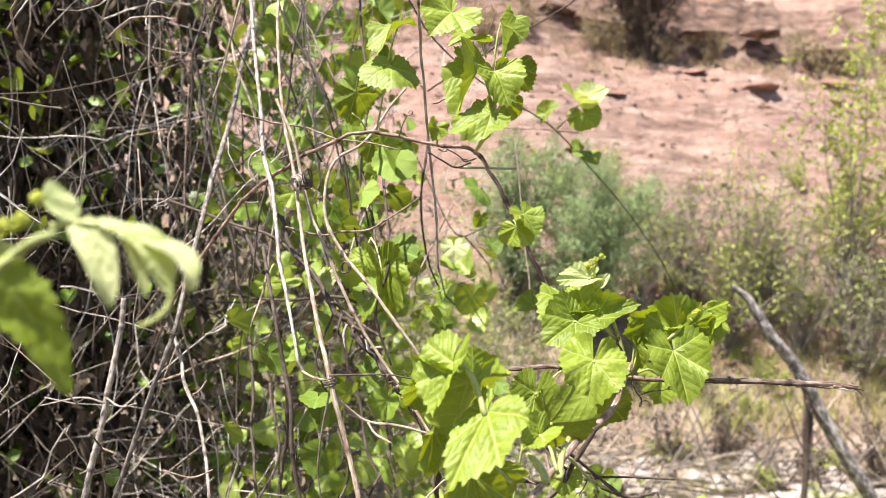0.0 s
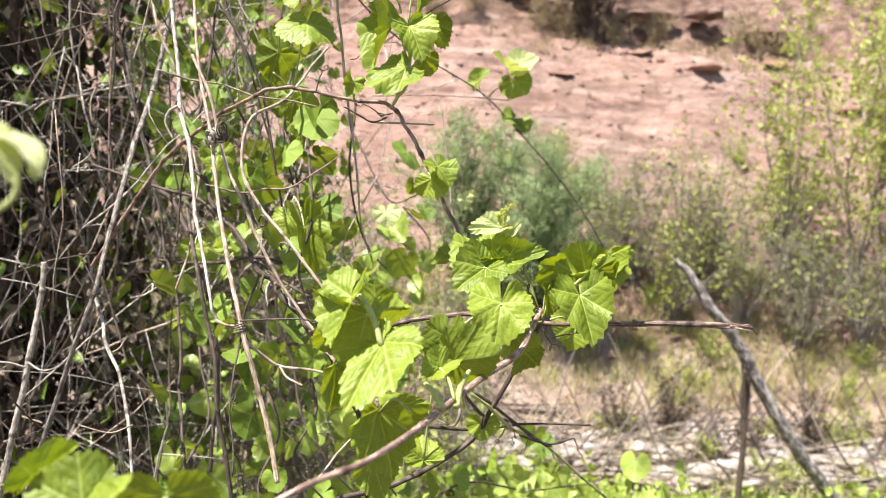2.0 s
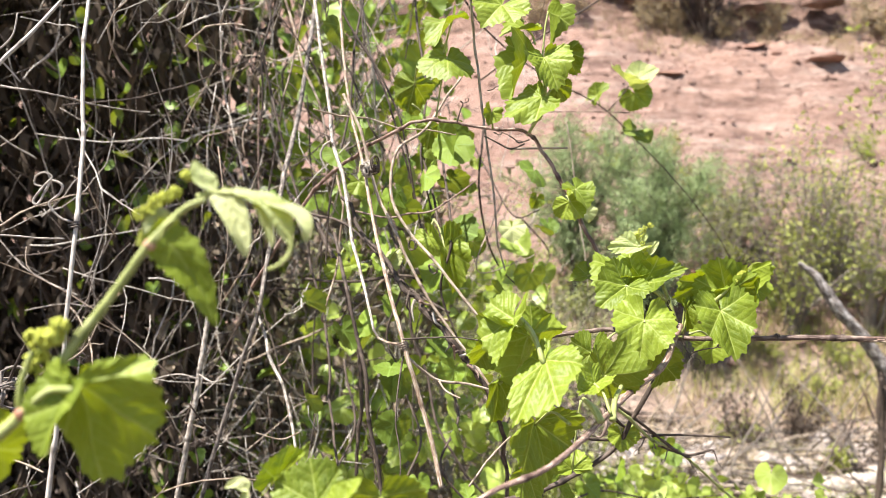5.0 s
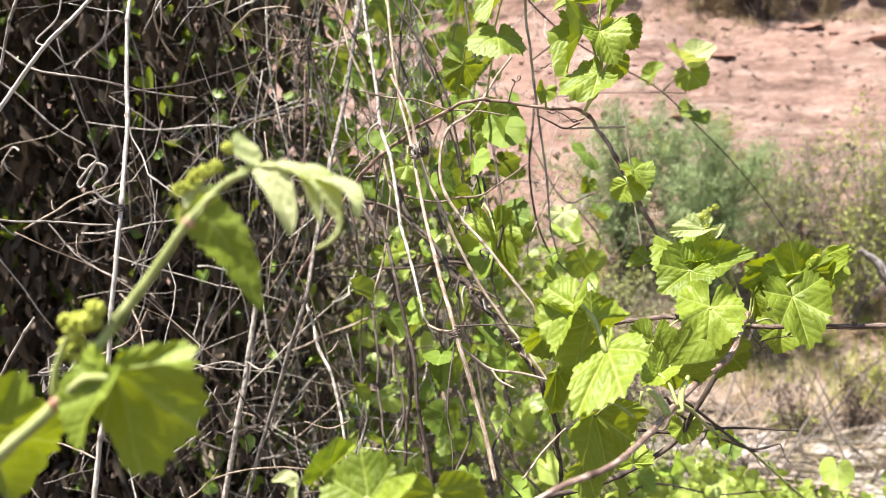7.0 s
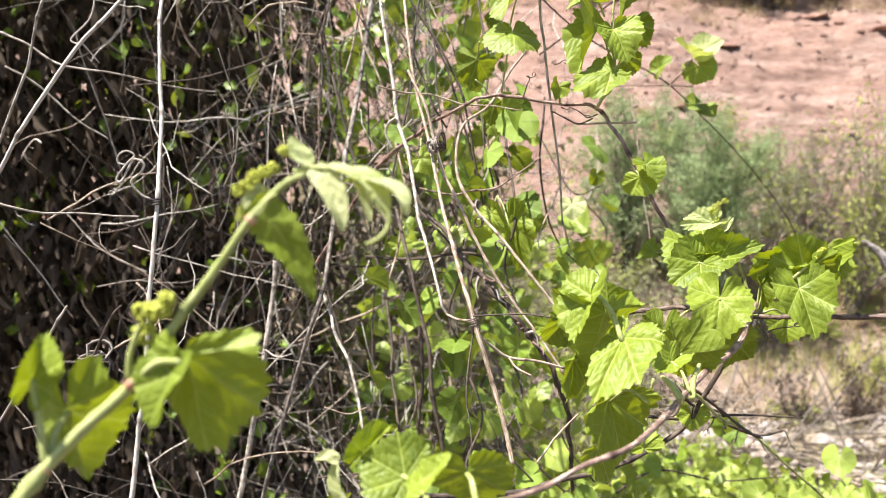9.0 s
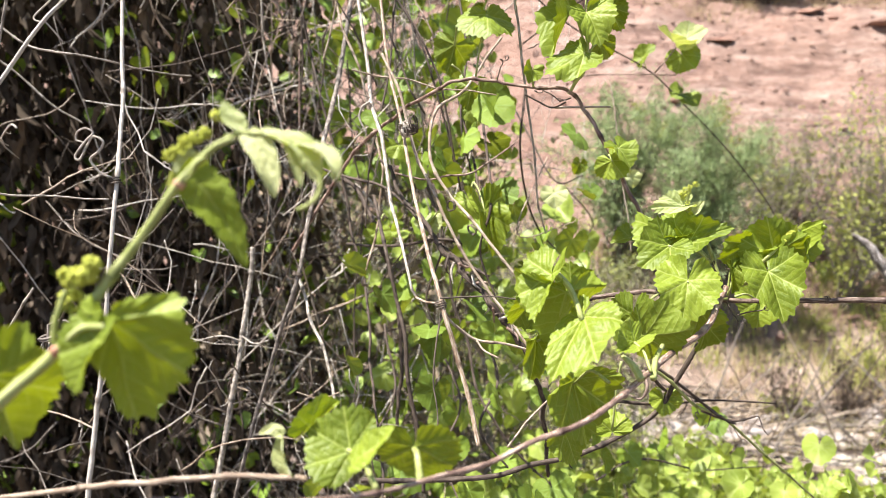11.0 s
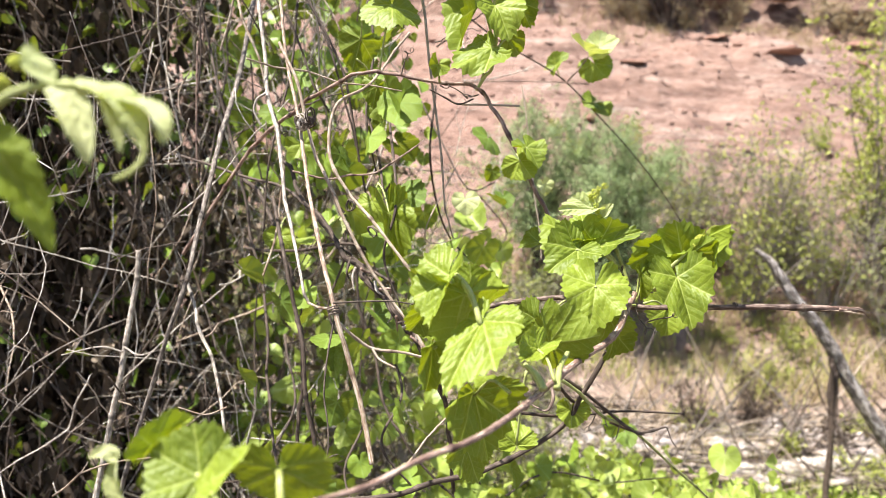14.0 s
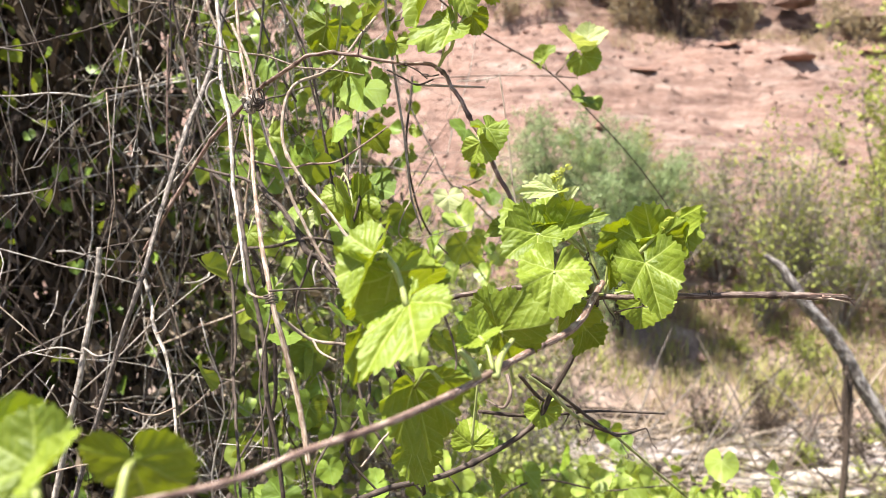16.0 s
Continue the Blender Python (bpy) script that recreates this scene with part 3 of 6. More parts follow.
SCRUB = "loose green scrub bush with grey twigs beside the wash"
shrub("feathery_shrub", (1.95, 9.4), 2.4, 0.42, M_SAGE, 24000, 0.055, "dense feathery grey-green shrub at the foot of the hill", 11, 18, bare=0.1, narrow=0.3)
shrub("feathery_shrub", (1.05, 9.7), 2.2, 0.45, M_SAGE, 13000, 0.055, "dense feathery grey-green shrub at the foot of the hill", 12, 14, bare=0.1, narrow=0.3)
for i, (x, y, h, s, n) in enumerate(((6.5, 9.4, 5.0, 0.9, 3200), (5.6, 9.6, 4.0, 0.7, 2200), (7.3, 9.8, 5.0, 1.1, 3200), (8.3, 9.5, 4.4, 1.3, 2600), (4.3, 9.7, 2.6, 1.0, 1500), (3.5, 9.8, 2.3, 0.9, 1300), (4.9, 9.3, 2.2, 0.9, 1500), (3.9, 9.3, 1.9, 0.9, 1300), (5.6, 9.0, 2.0, 1.0, 1500), (2.8, 9.5, 1.9, 0.8, 1200), (6.6, 9.1, 2.4, 1.1, 1700), (4.6, 10.6, 1.6, 0.9, 1100), (3.2, 10.8, 1.2, 0.9, 900), (5.9, 10.9, 1.6, 0.9, 1000), (-0.3, 9.3, 1.8, 1.1, 1600), (-1.6, 9.2, 2.2, 1.2, 2000))):
    if x > 2.2 and y < 10.2:
        y, h = y + 0.7, h - 0.35
    shrub("scrub_bush", (x, y), h, s, M_SCRUB_BRIGHT if h > 3 else (M_SCRUB, M_SCRUB_BRIGHT, M_SCRUB_GREY)[i % 3], int(n * (0.6 if h > 3 else 0.75)), 0.095 if h > 3 else 0.065, ("tall thin-leaved bush with upright grey stems" if h > 3 else SCRUB), 20 + i, 5 if h > 3 else 18, bare=0.3 if h > 3 else 0.06, thin=0.017 if h > 3 else 0.012)


for i, (x, y, h, s, n) in enumerate(((-0.9, 6.6, 2.2, 1.0, 2400), (0.1, 7.2, 2.0, 1.0, 2200), (0.8, 8.2, 1.6, 0.9, 1600), (-0.3, 5.2, 1.7, 0.9, 2000), (0.7, 6.2, 1.0, 0.7, 900), (-1.9, 7.4, 2.6, 1.2, 2600), (-1.4, 5.0, 2.2, 1.0, 2400), (0.3, 4.4, 1.0, 0.7, 900), (-0.75, 4.8, 2.9, 0.7, 1100), (-0.3, 5.6, 2.5, 0.7, 1100))):
    shrub("scrub_bush", (x, y), h, s, (M_SCRUB_GREY, M_SCRUB)[i % 2], int(n * 1.1), 0.055, "low grey-green twiggy scrub bush on the bank", 80 + i, 16, bare=0.25, thin=0.008)


for i in range(46):
    x, y = rng.uniform(0.8, 7.5), rng.uniform(9.0, 12.4) if i % 4 else rng.uniform(6.4, 8.0)
    shrub("weed", (x, y), rng.uniform(0.2, 0.6), 0.4, M_SCRUB_BRIGHT if i % 3 else M_LEAF_LOW, 500, 0.04, "small green weed growing in the wash", 820 + i, 9, bare=0.05, thin=0.005)


# ---- grass, dead stalks ----
def grass(name, label, centres, blades, height, spread, seed, mat):
    rng = np.random.default_rng(seed)
    verts, faces = [], []
    for cx, cy in centres:
        for _ in range(blades):
            x, y = cx + rng.normal(0, spread), cy + rng.normal(0, spread)
            b = np.array(on_ground(x, y, -0.01))
            h = height * rng.uniform(0.5, 1.2)
            d = rng.normal(0, 0.45, 2)
            side = np.array([-d[1], d[0], 0]) / (np.linalg.norm(d) + 1e-6) * 0.006
            o = len(verts)
            for s in (0, 0.5, 1):
                c = b + np.array([d[0] * h * s * s, d[1] * h * s * s, h * s * (1 - 0.25 * s)])
                verts += [c - side * (1 - s * 0.9), c + side * (1 - s * 0.9)]
            faces += [(o, o + 1, o + 3, o + 2), (o + 2, o + 3, o + 5, o + 4)]
    return tagged(mesh_object(name, verts, faces, mat, None, smooth=False), label, "grass", kind="stuff")


rng = np.random.default_rng(8)
grass("dry_grass", "pale dry grass and dead stalks along the wash", [(rng.uniform(-1.5, 7), rng.uniform(6.6, 9.6)) for _ in range(150)], 26, 0.26, 0.12, 3, M_GRASS)
grass("green_grass", "sparse green weeds among the stones", [(rng.uniform(-1.5, 7), rng.uniform(3.6, 7.6)) for _ in range(200)], 26, 0.2, 0.14, 4, M_SCRUB)
grass("foot_grass", "dry grass and weeds along the foot of the hill", [(rng.uniform(0, 8), rng.uniform(8.9, 10.2)) for _ in range(110)], 30, 0.34, 0.12, 12, M_GRASS)
grass("foot_weeds", "green weeds along the foot of the hill", [(rng.uniform(0, 8), rng.uniform(8.8, 10.2)) for _ in range(130)], 24, 0.28, 0.14, 13, M_SCRUB_BRIGHT)
grass("hill_grass", "dry grass tufts on the ledge of the hill", [(rng.uniform(1, 10), rng.uniform(15.0, 16.6)) for _ in range(70)], 24, 0.3, 0.15, 6, M_GRASS)
for i, (x, z, sx) in enumerate(((1.6, 0.5, 0.7), (3.2, 0.9, 0.8), (5.6, 0.7, 1.0), (7.0, 0.9, 0.6), (8.6, 0.6, 0.9), (2.3, 1.2, 0.6))):
    boulder("bank_rock", (x, 16.95, np.interp(16.6, PROFILE_Y, PROFILE_Z) + z), (sx, 0.5, 0.24), M_BANK, 700 + i, label="brown rock ledge set in the earth bank", group="rocks of the bank")
for i in range(9):
    shrub("dry_brush", (0.8 + i * 1.05 + rng.uniform(-0.4, 0.4), 16.4 + rng.uniform(-0.2, 0.3)), rng.uniform(0.6, 1.1), 0.7, M_GRASS, 900, 0.06, "dry brush at the foot of the earth bank", 750 + i, 10, bare=0.1, thin=0.008)
verts, faces = [], []
for i in range(1700):
    x, y = rng.uniform(-2, 11), rng.uniform(9.4, 16.4)
    c, sz = np.array(on_ground(x, y)), rng.uniform(0.015, 0.05) * (1.5 if i % 9 == 0 else 1)
    o = len(verts)
    for d in ((1, 0, 0), (0, 1, 0), (-1, 0, 0), (0, -1, 0), (0, 0, 1), (0, 0, -1)):
        verts.append(c + np.array(d) * sz * rng.uniform(0.6, 1.5, 3) * (1.4, 1, 0.7) + rng.normal(0, 0.2 * sz, 3))
    faces += [tuple(o + q for q in t) for t in ((0, 1, 4), (1, 2, 4), (2, 3, 4), (3, 0, 4), (1, 0, 5), (2, 1, 5), (3, 2, 5), (0, 3, 5))]
tagged(mesh_object("rubble", verts, faces, M_HILL, None, smooth=False), "loose red rubble strewn over the hillside", "rubble", kind="stuff")
shrub("dark_shrub", (4.35, 16.3), 2.2, 0.9, M_DEAD_LEAF, 7000, 0.1, "dark twiggy shrub under the bank", 61, 18, bare=0.5, narrow=0.3, thin=0.03)
curves, radii = [], []
for i in range(800):
    x, y = rng.uniform(0.6, 6.5), rng.uniform(6.3, 8.3)
    a = rng.uniform(-0.5, 0.5) + (math.pi if rng.random() < 0.5 else 0)
    up = rng.uniform(0.0, 0.25) if rng.random() < 0.86 else rng.uniform(0.8, 2.5)
    curves.append(wander(rng, on_ground(x, y, 0.03), (math.cos(a), math.sin(a) * 0.6, up), rng.uniform(0.4, 1.3), 8, 0.07, 0.02))
    radii.append([rng.uniform(0.006, 0.017), 0.004])
tagged(many_twigs("dead_stalks", curves[:330], radii[:330], M_DULL, None, 14), "grey fallen twigs heaped in the wash", "dead twigs", kind="stuff")
tagged(many_twigs("straw_stalks", curves[330:560], radii[330:560], M_STRAW, None, 9), "fallen dry stalks and twigs heaped in the wash", "dead twigs", kind="stuff")
tagged(many_twigs("brown_stalks", curves[560:], radii[560:], M_BROWN, None, 10), "dark rotting stalks scattered among the stones", "dead twigs", kind="stuff")
for i in range(8):
    x, y = rng.uniform(2.6, 6.4), rng.uniform(7.0, 8.6)
    shrub("dead_brush", (x, y), rng.uniform(0.3, 0.9), 0.5, M_DEAD_LEAF, 260, 0.05, "bare brown dead brush standing in the wash", 900 + i, 9, bare=0.1, thin=0.008)


# ---- the leaning dead limb and the stub that props it ----
limb = thing("dead_limb", "weathered grey dead limb leaning over the wash", "dead branch", at=(2.72, 5.0, -0.95))
stem("trunk", [(1.997, 5.03, 1.039), (2.12, 5.03, 0.935), (2.265, 5.03, 0.737), (2.513, 5.052, 0.453), (2.708, 5.064, 0.141), (2.989, 5.063, -0.261), (3.312, 5.109, -0.649), (3.657, 5.152, -1.069)], [0.014, 0.034, 0.041, 0.045, 0.049, 0.053], M_LOG, limb, 3, 0.0, 14, 10, 0.003)
stem("prop", [(2.566, 5.06, 0.34), (2.604, 5.065, 0.097), (2.602, 5.067, -0.23), (2.602, 5.061, -0.64), (2.607, 5.036, -0.961)], [0.026, 0.02, 0.022, 0.028], M_BROWN, limb, 4, 0.0, 10, 8, 0.003)
for i, pts in enumerate(([(2.535, 4.988, 0.296), (2.546, 4.999, 0.114), (2.542, 5.002, -0.169)], [(2.577, 5.03, 0.227), (2.597, 5.013, 0.031), (2.579, 4.996, -0.206)], [(2.55, 5.015, 0.27), (2.532, 5, 0.053), (2.582, 4.983, -0.121)])):
    stem("bark_strip", pts, [0.012, 0.01, 0.004], M_BROWN, limb, 60 + i, 0, 6)


# ---- a fallen log among the stones ----
for i, (x, y, a, n, r) in enumerate(((3.1, 6.75, 0.1, 1.4, 0.085), (4.5, 7.3, -0.25, 1.5, 0.055), (2.0, 7.5, 0.35, 1.1, 0.05))):
    rr = np.random.default_rng(870 + i)
    line = [on_ground(x + n * k * math.cos(a), y + n * k * math.sin(a), r * 0.7 + 0.05 * math.sin(3 * k)) for k in (-0.5, -0.25, 0, 0.25, 0.5)]
    tagged(stem("fallen_log", line, [r * 0.9, r, r * 1.05, r * 0.8], M_GREY if i == 0 else M_LOG, None, 880 + i, 0, 12, 6, 0.015), "weathered pale log lying among the stones", "log", "fallen logs in the wash")



# ---- the thicket of dry vine canes, tangled twigs and leaves ----
def in_thicket(rng, near, far, wide=(-0.72, 0.1), high=(0.1, 2.5)):
    """A random place in the wedge of growth that opens away from the camera."""
    y = rng.uniform(near, far)
    return np.array([y * rng.uniform(*wide) + 0.02, y, rng.uniform(*high)])


rng = np.random.default_rng(21)
for i in range(28):
    p = in_thicket(rng, 1.3, 2.6, (-0.6, -0.1), (1.35, 2.5))
    way = np.array([rng.normal(0.0, 0.2), rng.normal(-0.05, 0.2), -1.0])
    c = wander(rng, p, way, rng.uniform(0.4, 1.3), 10, 0.13)
    r = rng.uniform(0.0012, 0.0032)
    o = stem("dry_cane", c, [r, r * 1.1, r * 0.8], (M_GREY, M_BROWN, M_STRAW, M_BROWN)[i % 4], None, 500 + i, 0.08, 6, 1, 0, 0.07)
    tagged(o, "dry vine cane hanging in the thicket", "vine cane", "dry canes of the thicket")


def crooked_twig(rng, start, way, length, r):
    """A dry twig with a few kinks, short side spurs and a small fork."""
    c = wander(rng, start, way, length, 8, 0.11)
    lines, thick = [c], [[r, r * 0.6]]
    for k in rng.integers(1, 7, rng.integers(1, 4)):
        w = (c[k + 1] - c[k]) / np.linalg.norm(c[k + 1] - c[k]) + rng.normal(0, 0.8, 3)
        lines.append(wander(rng, c[k], w, length * rng.uniform(0.06, 0.3), 4, 0.25))
        thick.append([r * 0.6, r * 0.35])
    return lines, thick


for i in range(150):
    p = in_thicket(rng, 1.2, 2.2, (-0.62, -0.12), (0.4, 2.1))
    w = rng.normal(0, 0.4, 3) + (0, 0, 1.0 if rng.random() < 0.7 else 0.0)
    lines, thick = crooked_twig(rng, p, w, rng.uniform(0.1, 0.42), rng.uniform(0.0007, 0.0021))
    v, f, u = joined([sweep(c, r, 5, 0.06, rng) for c, r in zip(lines, thick)])
    tagged(mesh_object("dry_twig", v, f, (M_GREY, M_BROWN, M_BROWN, M_STRAW, M_BROWN, M_PALE, M_BROWN)[i % 7], None, u), "thin crooked dry twig with side spurs in the thicket", "twig", "dry twigs of the thicket")
for i in range(44):
    p = in_thicket(rng, 0.95, 1.7, (-0.8, -0.4), (0.7, 1.85))
    w = rng.normal(0, 0.7, 3) * (1, 0.5, 0.6) + (0, 0, rng.choice((0.0, 0.9)))
    lines, thick = crooked_twig(rng, p, w, rng.uniform(0.12, 0.4), rng.uniform(0.0008, 0.002))
    v, f, u = joined([sweep(c, r, 5, 0.06, rng) for c, r in zip(lines, thick)])
    tagged(mesh_object("dry_twig", v, f, (M_GREY, M_DULL, M_PALE, M_DULL, M_STRAW)[i % 5], None, u), "thin crooked dry twig with side spurs in the thicket", "twig", "dry twigs of the thicket")
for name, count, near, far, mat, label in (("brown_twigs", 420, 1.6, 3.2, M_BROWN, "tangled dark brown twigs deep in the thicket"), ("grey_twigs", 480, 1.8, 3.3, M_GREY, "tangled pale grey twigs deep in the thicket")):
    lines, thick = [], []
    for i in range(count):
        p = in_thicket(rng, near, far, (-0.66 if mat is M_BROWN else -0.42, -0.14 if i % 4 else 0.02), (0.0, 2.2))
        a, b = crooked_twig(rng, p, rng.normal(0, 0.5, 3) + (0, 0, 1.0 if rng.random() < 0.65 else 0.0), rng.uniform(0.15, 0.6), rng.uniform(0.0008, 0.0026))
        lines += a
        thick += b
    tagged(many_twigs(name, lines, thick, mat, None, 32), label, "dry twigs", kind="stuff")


def leaf_cloud(name, label, count, where, size, seed, mat=M_LEAF_MASS, upward=0.9, spokes=15, toward=-0.3, narrow=1.0, hang=0.7):
    rng = np.random.default_rng(seed)
    pl = [where(rng) for _ in range(count)]
    wy = rng.normal(0, 0.7 if hang < 1 else 0.4, (count, 3)) + (0, 0, -hang)
    nm = rng.normal(0, 0.55, (count, 3)) + (-0.1, toward, upward)
    return tagged(many_leaves(name, pl, wy, nm, size * rng.uniform(0.5, 1.25, count), mat, None, seed, 5, spokes, 2 if spokes < 20 else 3, narrow), label, "vine leaves", kind="stuff")




# kinked bleached twigs at the front of the tangle
for i in range(36):
    p = in_thicket(rng, 0.95, 1.5, (-0.72, -0.26), (0.75, 1.75))
    c = wander(rng, p, rng.normal(0, 0.6, 3) + (0, 0, rng.choice((-1.0, 1.0, 0.2))), rng.uniform(0.08, 0.32), 6, 0.24)
    r = rng.uniform(0.0007, 0.0016)
    o = stem("bleached_twig", c, [r, r, r * 0.6], M_STRAW if i % 2 else M_PALE, None, 600 + i, 0.05, 6, 1)
    tagged(o, "kinked bleached twig caught in the tangle", "twig", "bleached twigs in the tangle")
    if i % 3 == 0:
        tendril(o, c[3], rng.normal(0, 1, 3), 0.03, 1.8, 650 + i, M_PALE, 0.0007, 0.007)


# leaves behind the canes, unseen leaves added overhead to shade the thicket, dark filling for its shaded inside, and
# the low growth before the wash
leaf_cloud("canopy_leaves", "unseen green vine leaves added overhead to shade the thicket", 1700, lambda r: in_thicket(r, 1.3, 4.0, (-1.6, -0.62), (2.2, 3.0)), 0.06, 41)
leaf_cloud("thicket_leaves", "scattered green vine leaves among dry canes", 520, lambda r: in_thicket(r, 2.0, 3.2, (-0.62, -0.05), (0.3, 2.3)), 0.045, 42)
leaf_cloud("upper_leaves", "sunlit green vine leaves behind hanging canes", 190, lambda r: in_thicket(r, 1.7, 3.0, (-0.32, -0.08), (1.4, 2.2)), 0.056, 43, upward=0.6, spokes=27, toward=0.4)
leaf_cloud("middle_leaves", "sunlit vine leaves low behind hanging canes", 330, lambda r: in_thicket(r, 1.7, 3.0, (-0.28, 0.06), (0.3, 1.35)), 0.05, 44, M_LEAF_LOW, 0.6, 27, -0.2)
def bank_place(r):
    x, y = r.uniform(-0.3, 2.4), r.uniform(1.5, 3.4)
    return np.array([x, y, 1.38 - 0.385 * y + 0.1 * math.sin(3 * x) + r.uniform(-0.3, 0.0)])


leaf_cloud("low_leaves", "bright green vine growth covering the bank", 900, bank_place, 0.042, 45, M_LEAF_LOW, 0.35, 27)
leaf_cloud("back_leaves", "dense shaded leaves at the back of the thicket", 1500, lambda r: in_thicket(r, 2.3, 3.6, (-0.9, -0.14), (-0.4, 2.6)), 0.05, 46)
# dense dark backing: strands whose colour carries the shade of the thicket's depth
leaf_cloud("dead_leaves", "hanging strips of bark and leaf, near-black for the thicket's inner shade", 26000, lambda r: in_thicket(r, 2.2, 3.8, (-1.0, r.choice((-0.44, -0.38, -0.3))), (-0.4, 2.8)), 0.07, 47, M_DEAD_LEAF, 0.1, narrow=0.16, hang=1.2)
leaf_cloud("dry_litter", "small pale withered scraps caught in the twigs", 4200, lambda r: in_thicket(r, 2.2, 3.4, (-0.5, -0.06), (-0.4, 1.5)), 0.045, 49, M_DRY_LEAF, 0.2, narrow=0.35, hang=0.4)
curves, radii = [], []
for i in range(130):
    x, y = rng.uniform(-0.4, 2.4), rng.uniform(1.6, 3.7)
    curves.append(wander(rng, on_ground(x, y, -0.02), rng.normal(0, 0.5, 3) * (1, 1, 0) + (0, 0, 1), rng.uniform(0.4, 0.9), 8, 0.14))
    radii.append([0.003, 0.0012])
tagged(many_twigs("low_stems", curves, radii, M_BROWN, None, 33), "thin brown stems of low vine growth", "vine stems", kind="stuff")


def wash_place(r):
    k = r.integers(40)
    x, y = 0.4 + (k * 0.618 % 1) * 5.6 + r.normal(0, 0.22), 3.6 + (k * 0.377 % 1) * 3.0 + r.normal(0, 0.22)
    return np.array(on_ground(x, y, r.uniform(0.0, 0.3)))


leaf_cloud("wash_weeds", "bright green weeds and low vine growth before the stones", 2200, wash_place, 0.06, 48, M_LEAF_LOW, 0.8)



# ---- the dry canes that hang nearest ----
HANG = "dry canes hanging in front"


def dry_cane(label, points, radii, mat=M_STRAW, seed=0, knots=0.075, wobble=0.0003, name="dry_cane"):
    o = stem(name, points, [0.58 * r for r in radii], mat, None, seed, knots, 10, 8, wobble, 0.024)
    return tagged(o, label, "vine cane", HANG)


def wrap(parent, at, way, r, turns, seed, mat=None, thick=0.0007):
    """A dead tendril wound round a cane."""
    rng = np.random.default_rng(seed)
    w = np.asarray(way, float) / np.linalg.norm(way)
    a = np.cross(w, (0.2, 1, 0.1))
    a /= np.linalg.norm(a)
    b = np.cross(w, a)
    pts = []
    for i in range(int(turns * 12)):
        q = 2 * math.pi * i / 12
        pts.append(np.asarray(at, float) + (a * math.cos(q) + b * math.sin(q)) * r * rng.uniform(0.95, 1.25) + w * 0.0011 * i / 12 * 2)
    v, f, u = sweep(np.array(pts), [thick, thick * 1.15, thick * 0.85], 5)
    return mesh_object("tendril", v, f, mat or M_TENDRIL, parent, u)


straw = dry_cane("straw-coloured dry vine cane with peeling bark, broken at its foot", [(-0.31, 1.264, 1.987), (-0.252, 1.116, 1.799), (-0.227, 1.024, 1.674), (-0.206, 0.97, 1.576), (-0.181, 0.918, 1.507), (-0.16, 0.862, 1.444), (-0.133, 0.792, 1.371), (-0.102, 0.722, 1.304), (-0.082, 0.705, 1.249), (-0.064, 0.688, 1.197), (-0.055, 0.674, 1.165)], [0.0035, 0.0036, 0.0036, 0.0038, 0.0045, 0.0042], M_STRAW, 1, 0.16)
wrap(straw, (-0.101, 0.719, 1.305), (0.236, -0.088, -0.968), 0.005, 4, 2)
# the dead knot of coiled tendrils
for i in range(9):
    rr = np.random.default_rng(70 + i)
    wrap(straw, np.array((-0.163, 0.886, 1.491)) + rr.normal(0, 1, 3) * (0.009, 0.003, 0.0035) + np.array((0.004, -0.006, 0)), rr.normal(0, 1, 3), rr.uniform(0.004, 0.0095), 2.2, 80 + i, (M_TENDRIL, M_BROWN, M_GREY)[i % 3], 0.0009)
tendril(straw, (-0.1, 0.72, 1.309), (0.984, -0.148, 0.102), 0.085, 0.4, 5, M_TENDRIL, 0.0008, 0.005)
tendril(straw, (-0.101, 0.721, 1.291), (-0.064, -0.172, -0.983), 0.11, 0.5, 6, M_TENDRIL, 0.0008, 0.012)
stem("side_twig", [(-0.099, 0.721, 1.291), (-0.079, 0.725, 1.273), (-0.062, 0.729, 1.262), (-0.033, 0.734, 1.258), (-0.003, 0.738, 1.25)], [0.0015, 0.0016, 0.0015, 0.0012], M_STRAW, straw, 7, 0.05)
stem("side_twig", [(-0.062, 0.722, 1.263), (-0.054, 0.716, 1.254), (-0.038, 0.709, 1.248)], [0.0012, 0.0009], M_STRAW, straw, 8)
stem("side_twig", [(-0.101, 0.722, 1.302), (-0.118, 0.745, 1.298), (-0.135, 0.769, 1.299)], [0.0011, 0.0013], M_STRAW, straw, 9, 0.03)

pale = dry_cane("pale dry vine cane with frayed joints", [(-0.357, 1.267, 1.985), (-0.303, 1.148, 1.789), (-0.27, 1.067, 1.673), (-0.249, 1.024, 1.588), (-0.236, 0.984, 1.535), (-0.205, 0.931, 1.464), (-0.179, 0.88, 1.402), (-0.157, 0.83, 1.353), (-0.135, 0.779, 1.296)], [0.0042, 0.0045, 0.0048, 0.0046, 0.0036, 0.0026], M_GREY, 11, 0.13)
stem("side_twig", [(-0.234, 0.974, 1.534), (-0.245, 0.974, 1.526), (-0.248, 0.973, 1.511), (-0.238, 0.971, 1.492)], [0.0018, 0.0015, 0.0014], M_GREY, pale, 12)
tendril(pale, (-0.232, 0.973, 1.532), (0.483, -0.095, -0.871), 0.05, 0.8, 13)
tendril(pale, (-0.235, 0.974, 1.538), (-0.911, 0.083, 0.405), 0.03, 1.0, 14)

